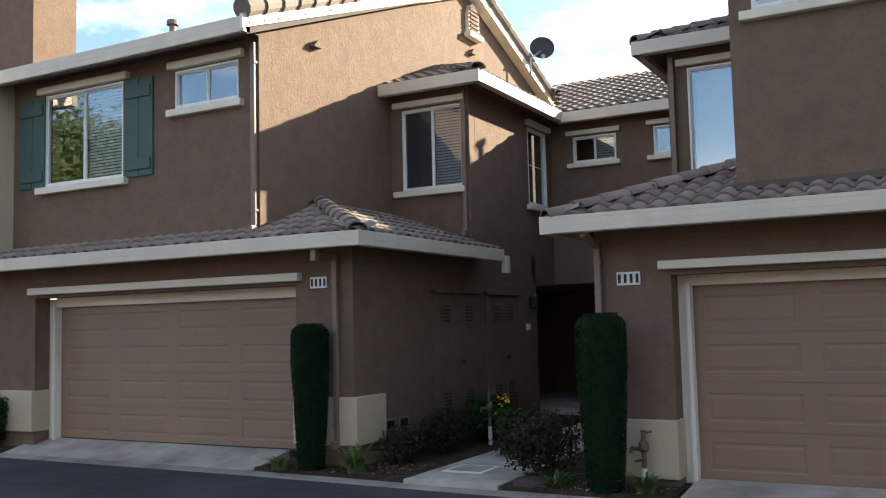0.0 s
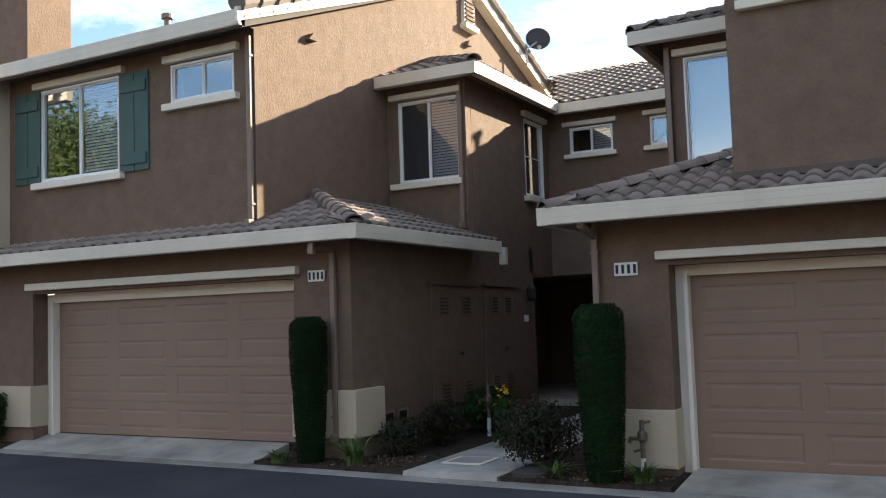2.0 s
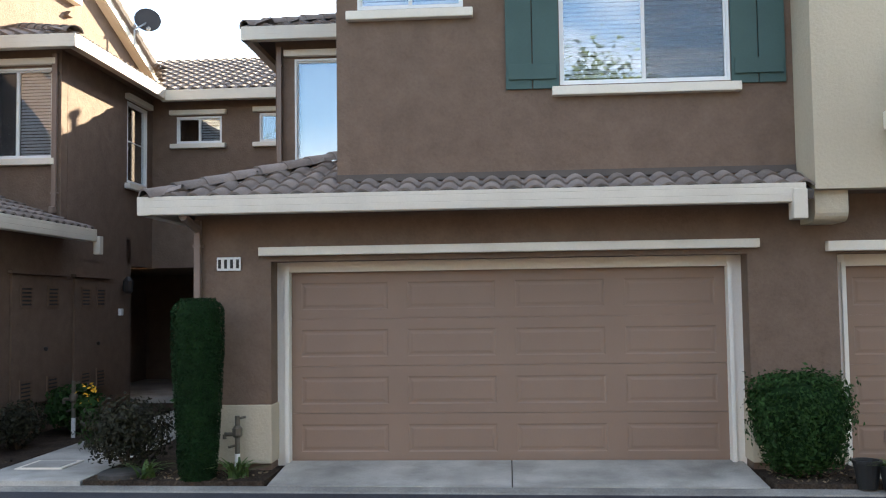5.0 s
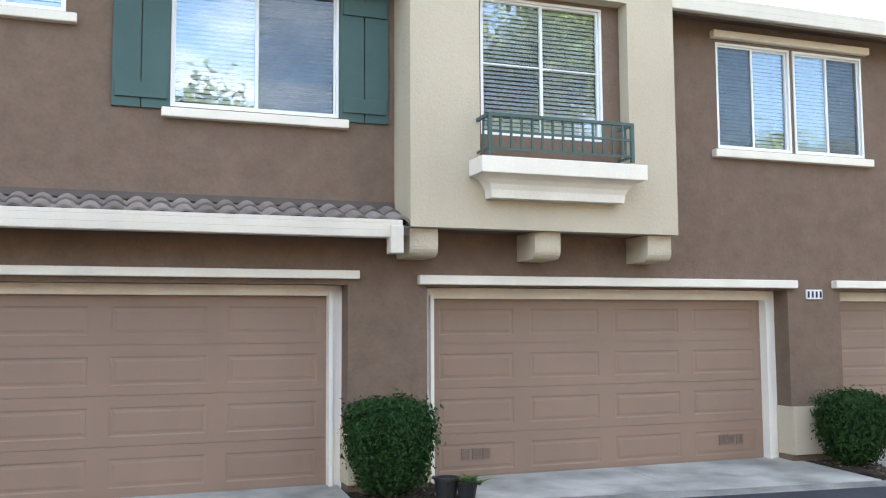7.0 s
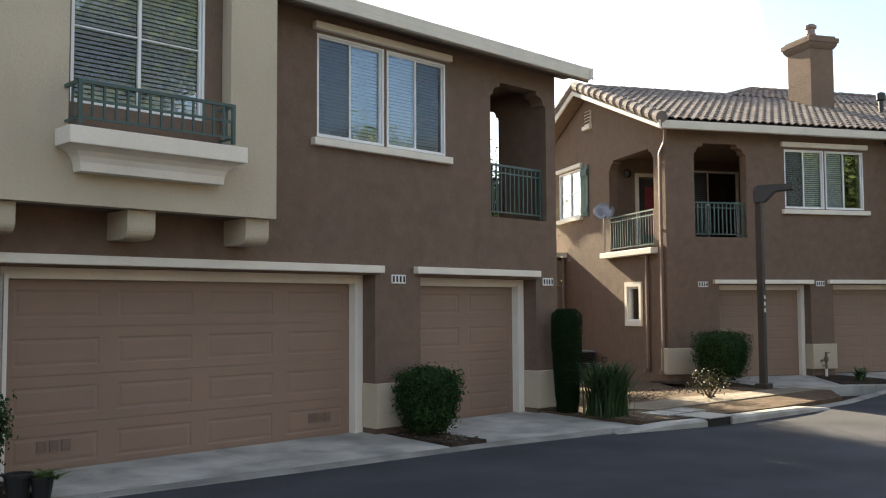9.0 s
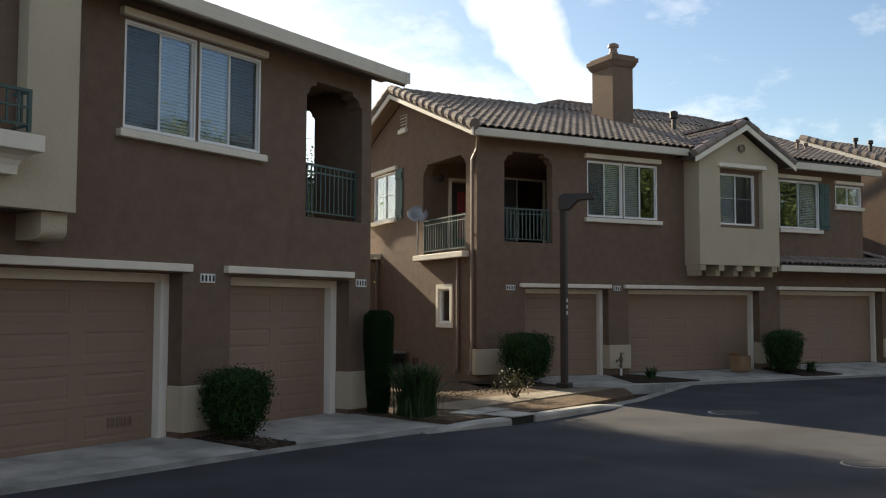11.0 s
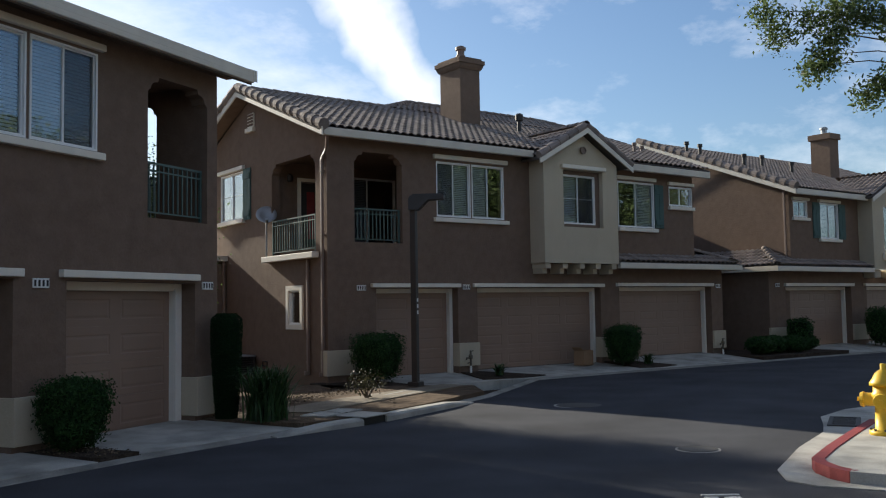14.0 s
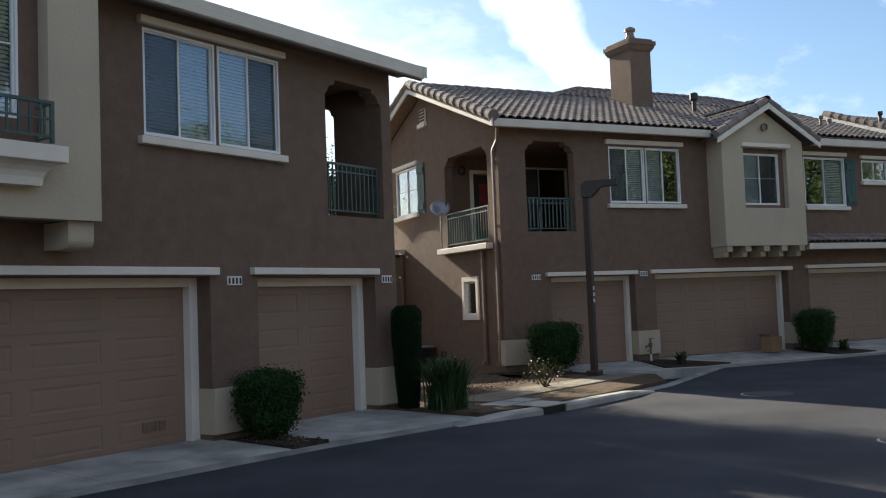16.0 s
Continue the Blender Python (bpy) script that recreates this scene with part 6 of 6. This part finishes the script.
strap_plant(-5.15, 12.6, 0.05, 0.3, 0.6, 26, label="pale strap leaf plant by the path")
strap_plant(12.55, 8.95, 0.0, 0.60, 1.42, 620, label="dense clump of green strap leaves", spread=0.22, material=DARKSTRAP, wide=0.017)
shrub(16.0, 9.05, 0.0, 0.45, 0.40, 0.62, material=REDLEAF, n=380, leaf=0.032, label="thin leggy green shrub in the sun", boxy=0.0, core=False, loose=0.35)
strap_plant(15.3, 18.5, 0.0, 0.42, 0.5, 60, BS, material=DARKSTRAP)
strap_plant(20.95, 18.5, 0.02, 0.42, 0.5, 60, BS, material=DARKSTRAP)
shrub(11.8, 18.75, 0.0, 0.62, 0.50, 1.2, BS, label="boxy clipped green shrub before the house")
shrub(20.2, 18.75, 0.02, 0.60, 0.45, 1.15, BS, label="boxy clipped green shrub before the house")
for k, xx in enumerate((26.6, 27.5, 28.4, 29.3)):
    shrub(xx, 18.6 + 0.2 * (k % 2), 0.04, 0.55, 0.5, 0.58, BS, n=1400, leaf=0.05, boxy=0.1, label="low loose green shrub by the street")
shrub(29.3, 18.9, 0.04, 0.45, 0.4, 1.15, BS, n=1600, leaf=0.045, label="boxy clipped green shrub")
shrub(34.3, 18.7, 0.04, 0.7, 0.5, 1.45, BS, n=2200, leaf=0.045, label="boxy clipped green shrub")
for px, py, s in ((3.42, 9.30, 0.13), (3.62, 9.22, 0.11)):
    pt = thing("flower_pot", (px, py, -0.06), "black plastic pot with a trailing plant", "flower pot")
    part("pot", lathe([(s * 0.7, 0), (s, s * 1.9), (s * 1.08, s * 1.9), (s * 1.08, s * 2.1), (s * 0.9, s * 2.1), (s * 0.85, s * 1.7)], 16, (px, py, -0.07)), POT, pt)
strap_plant(3.64, 9.22, 0.12, 0.26, 0.16, 40, label="trailing green plant in a black pot")

pl = thing("path_lid", (-5.3, 10.4, -0.03), "grey utility lid framed in the concrete path", "utility lid")
part("frame", slab([(-5.55, 10.15), (-5.0, 10.15), (-5.0, 10.7), (-5.55, 10.7)], -0.06, -0.018), TRIM, pl)
part("cover", slab([(-5.49, 10.21), (-5.06, 10.21), (-5.06, 10.64), (-5.49, 10.64)], -0.05, -0.012), CONCRETE, pl)
rl_ = thing("round_lid", (-4.15, 9.75, 0.0), "round weathered irrigation lid in the soil", "utility lid")
part("lid", lathe([(0.24, -0.05), (0.24, 0.03), (0.20, 0.05), (0.02, 0.055)], 24, (-4.15, 9.75, -0.02)), IRON, rl_)
# mulch chips and fallen leaves in the beds
vv, ff = [], []
for x0, x1, y0, y1, z in ((-8.0, -5.8, 9.62, 10.6, -0.028), (-4.4, -2.6, 9.5, 10.0, -0.028), (2.6, 3.6, 9.34, 10.0, -0.028), (8.8, 9.38, 8.8, 10.0, -0.028), (12.4, 18.5, 9.9, 11.0, 0.002)):
    for _ in range(int(260 * (x1 - x0) * (y1 - y0))):
        p = Vector((random.uniform(x0, x1), random.uniform(y0, y1), z + random.uniform(0, 0.02)))
        q = Euler((random.uniform(-0.6, 0.6), random.uniform(-0.6, 0.6), random.uniform(0, 6.28)))
        a, b = random.uniform(0.008, 0.028), random.uniform(0.005, 0.012)
        k = len(vv)
        for c in ((-a, -b, 0), (a, -b, 0), (a, b, 0.006), (-a, b, 0.004)):
            r_ = Vector(c)
            r_.rotate(q)
            vv.append(tuple(p + r_))
        ff.append((k, k + 1, k + 2, k + 3))
me = bpy.data.meshes.new("mulch")
me.from_pydata(vv, [], ff)
me.materials.append(mat("mulch chips", (0.13, 0.095, 0.06), 0.95, var=0.3, rnd=0.8))
tagged(new("mulch", me), "scattered bark chips and dry leaves", "mulch", kind="stuff")


# ---- trees across the street ----
def tree(x, y, h, spread, n, seed, low=0.45, leaf=0.055, label="leafy street tree with a light green crown", aim=None):
    rnd = random.Random(seed)
    e = thing("tree", (x, y, 0), label, "tree", "street trees")
    bm = bmesh.new()
    base = Vector((x, y, -0.1))
    fork = base + Vector((0.1, 0.1, h * low * 0.8))
    add_cyl(bm, base, fork, 0.17, 0.12, 10)
    tips, near = [], []
    for k in range(7):
        a = k * 0.9 + rnd.uniform(-0.3, 0.3)
        q = fork + Vector((math.cos(a) * spread * rnd.uniform(0.4, 0.75), math.sin(a) * spread * rnd.uniform(0.4, 0.75), h * rnd.uniform(0.15, 0.5)))
        add_cyl(bm, fork, q, 0.075, 0.035, 7)
        for j in range(4):
            w = q + Vector((rnd.uniform(-1, 1) * spread * 0.45, rnd.uniform(-1, 1) * spread * 0.45, rnd.uniform(-0.05, 0.28) * h))
            add_cyl(bm, q, w, 0.03, 0.01, 5)
            tips += [w, q.lerp(w, 0.6)]
    for t in aim or ():
        t = Vector(t)
        m = fork.lerp(t, 0.6) + Vector((0, 0, 0.6))
        k = m.lerp(t, 0.7) + Vector((0, 0, 0.12))
        add_cyl(bm, fork, m, 0.045, 0.018, 7)
        add_cyl(bm, m, k, 0.016, 0.008, 5)
        add_cyl(bm, k, t, 0.008, 0.003, 5)
        near += [t, t + Vector((0.1, -0.12, 0.08)), m.lerp(t, 0.9), t + Vector((0.02, -0.05, -0.12))]
    part("trunk", bm, BARK, e)
    pts = []
    for t in tips:
        for _ in range(n // len(tips)):
            pts.append(t + Vector((rnd.gauss(0, 0.42), rnd.gauss(0, 0.42), rnd.gauss(-0.05, 0.34))) * (leaf / 0.055) ** 0.6)
    for t in near:
        for _ in range(120):
            pts.append(t + Vector((rnd.gauss(0, 0.10), rnd.gauss(0, 0.085), rnd.gauss(-0.02, 0.075))))
    leaf_mesh("crown", pts, lambda p: Vector((rnd.uniform(-1, 1), rnd.uniform(-1, 1), 1)), leaf, TREELEAF, e)
    return e


AIM = [(12.5, 1.18, 5.55), (12.6, 1.05, 5.25), (12.5, 0.64, 5.4), (12.4, 0.4, 5.1), (12.5, 0.2, 5.35), (12.5, 0.62, 4.75), (12.6, 0.5, 4.9), (12.5, -0.05, 5.35), (12.4, -0.2, 4.5), (12.5, 0.0, 4.35), (12.6, 0.3, 5.6), (12.4, -0.3, 5.2)]
tree(14.5, -5.5, 7.5, 2.6, 14000, 3, leaf=0.031, aim=AIM)
tree(15.75, 14.75, 5.0, 1.15, 15000, 9, low=0.42, leaf=0.042, label="small leafy tree in the passage behind the houses")
# next two are hidden by the houses, added for the shadows they cast
tree(16.9, 15.0, 3.6, 0.8, 9000, 21, low=0.42, leaf=0.045, label="unseen low leafy tree added to shade the alley bed")
tree(20.1, 24.0, 7.5, 1.3, 16000, 31, low=0.95, leaf=0.06, label="unseen taller leafy tree added to shade the road")
tree(15.5, -13, 13.5, 4.2, 26000, 5, leaf=0.14)
tree(-37, -13, 13.0, 4.5, 26000, 4, leaf=0.16)
tree(4.5, -14, 9.5, 3.6, 26000, 6, leaf=0.13)
tree(-16, -15, 10.5, 3.6, 9000, 8, leaf=0.10)
tree(26, -16, 10.0, 3.8, 24000, 11, leaf=0.15)
tree(36, -20, 10.5, 4.0, 24000, 12, leaf=0.15)

# facing row across the street, closing the place
Fh = townhouse("townhouse", (0, -24, 0), "brown stucco row of houses across the street")
part("wall", wall(-40, 17.5, -0.2, 6.0, -20.3, 0.3, [(x, x + 1.8, 3.9, 5.3) for x in range(-36, 15, 6)]), STUCCO, Fh)
# near-black sheet stands for the unlit rooms behind the openings
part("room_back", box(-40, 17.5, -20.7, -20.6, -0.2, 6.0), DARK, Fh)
roof_plane(Fh, [(18, -19.5, 6.0), (-40.5, -19.5, 6.0), (-40.5, -24, 7.7), (18, -24, 7.7)])
SPACE = BS.copy()
Gh = townhouse("townhouse", tuple(BS @ Vector((34, -17, 0))), "brown stucco row of houses along the side street")
part("wall", wall(18, 60, -0.2, 6.0, -12.3, 0.3, [(x, x + 1.8, 3.9, 5.3) for x in range(20, 58, 6)]), STUCCO, Gh)
part("bay", box(23, 26.5, -12.0, -11.4, 2.9, 6.0), CREAM, Gh, "cream stucco bay")
part("bay", box(37, 40.5, -12.0, -11.4, 2.9, 6.0), CREAM, Gh, "cream stucco bay")
# rooms painted as one near-black sheet, their shade in its colour
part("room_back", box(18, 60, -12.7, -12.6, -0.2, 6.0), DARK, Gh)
roof_plane(Gh, [(60.5, -11.6, 6.0), (17.5, -11.6, 6.0), (17.5, -16, 7.7), (60.5, -16, 7.7)])
SPACE = ID
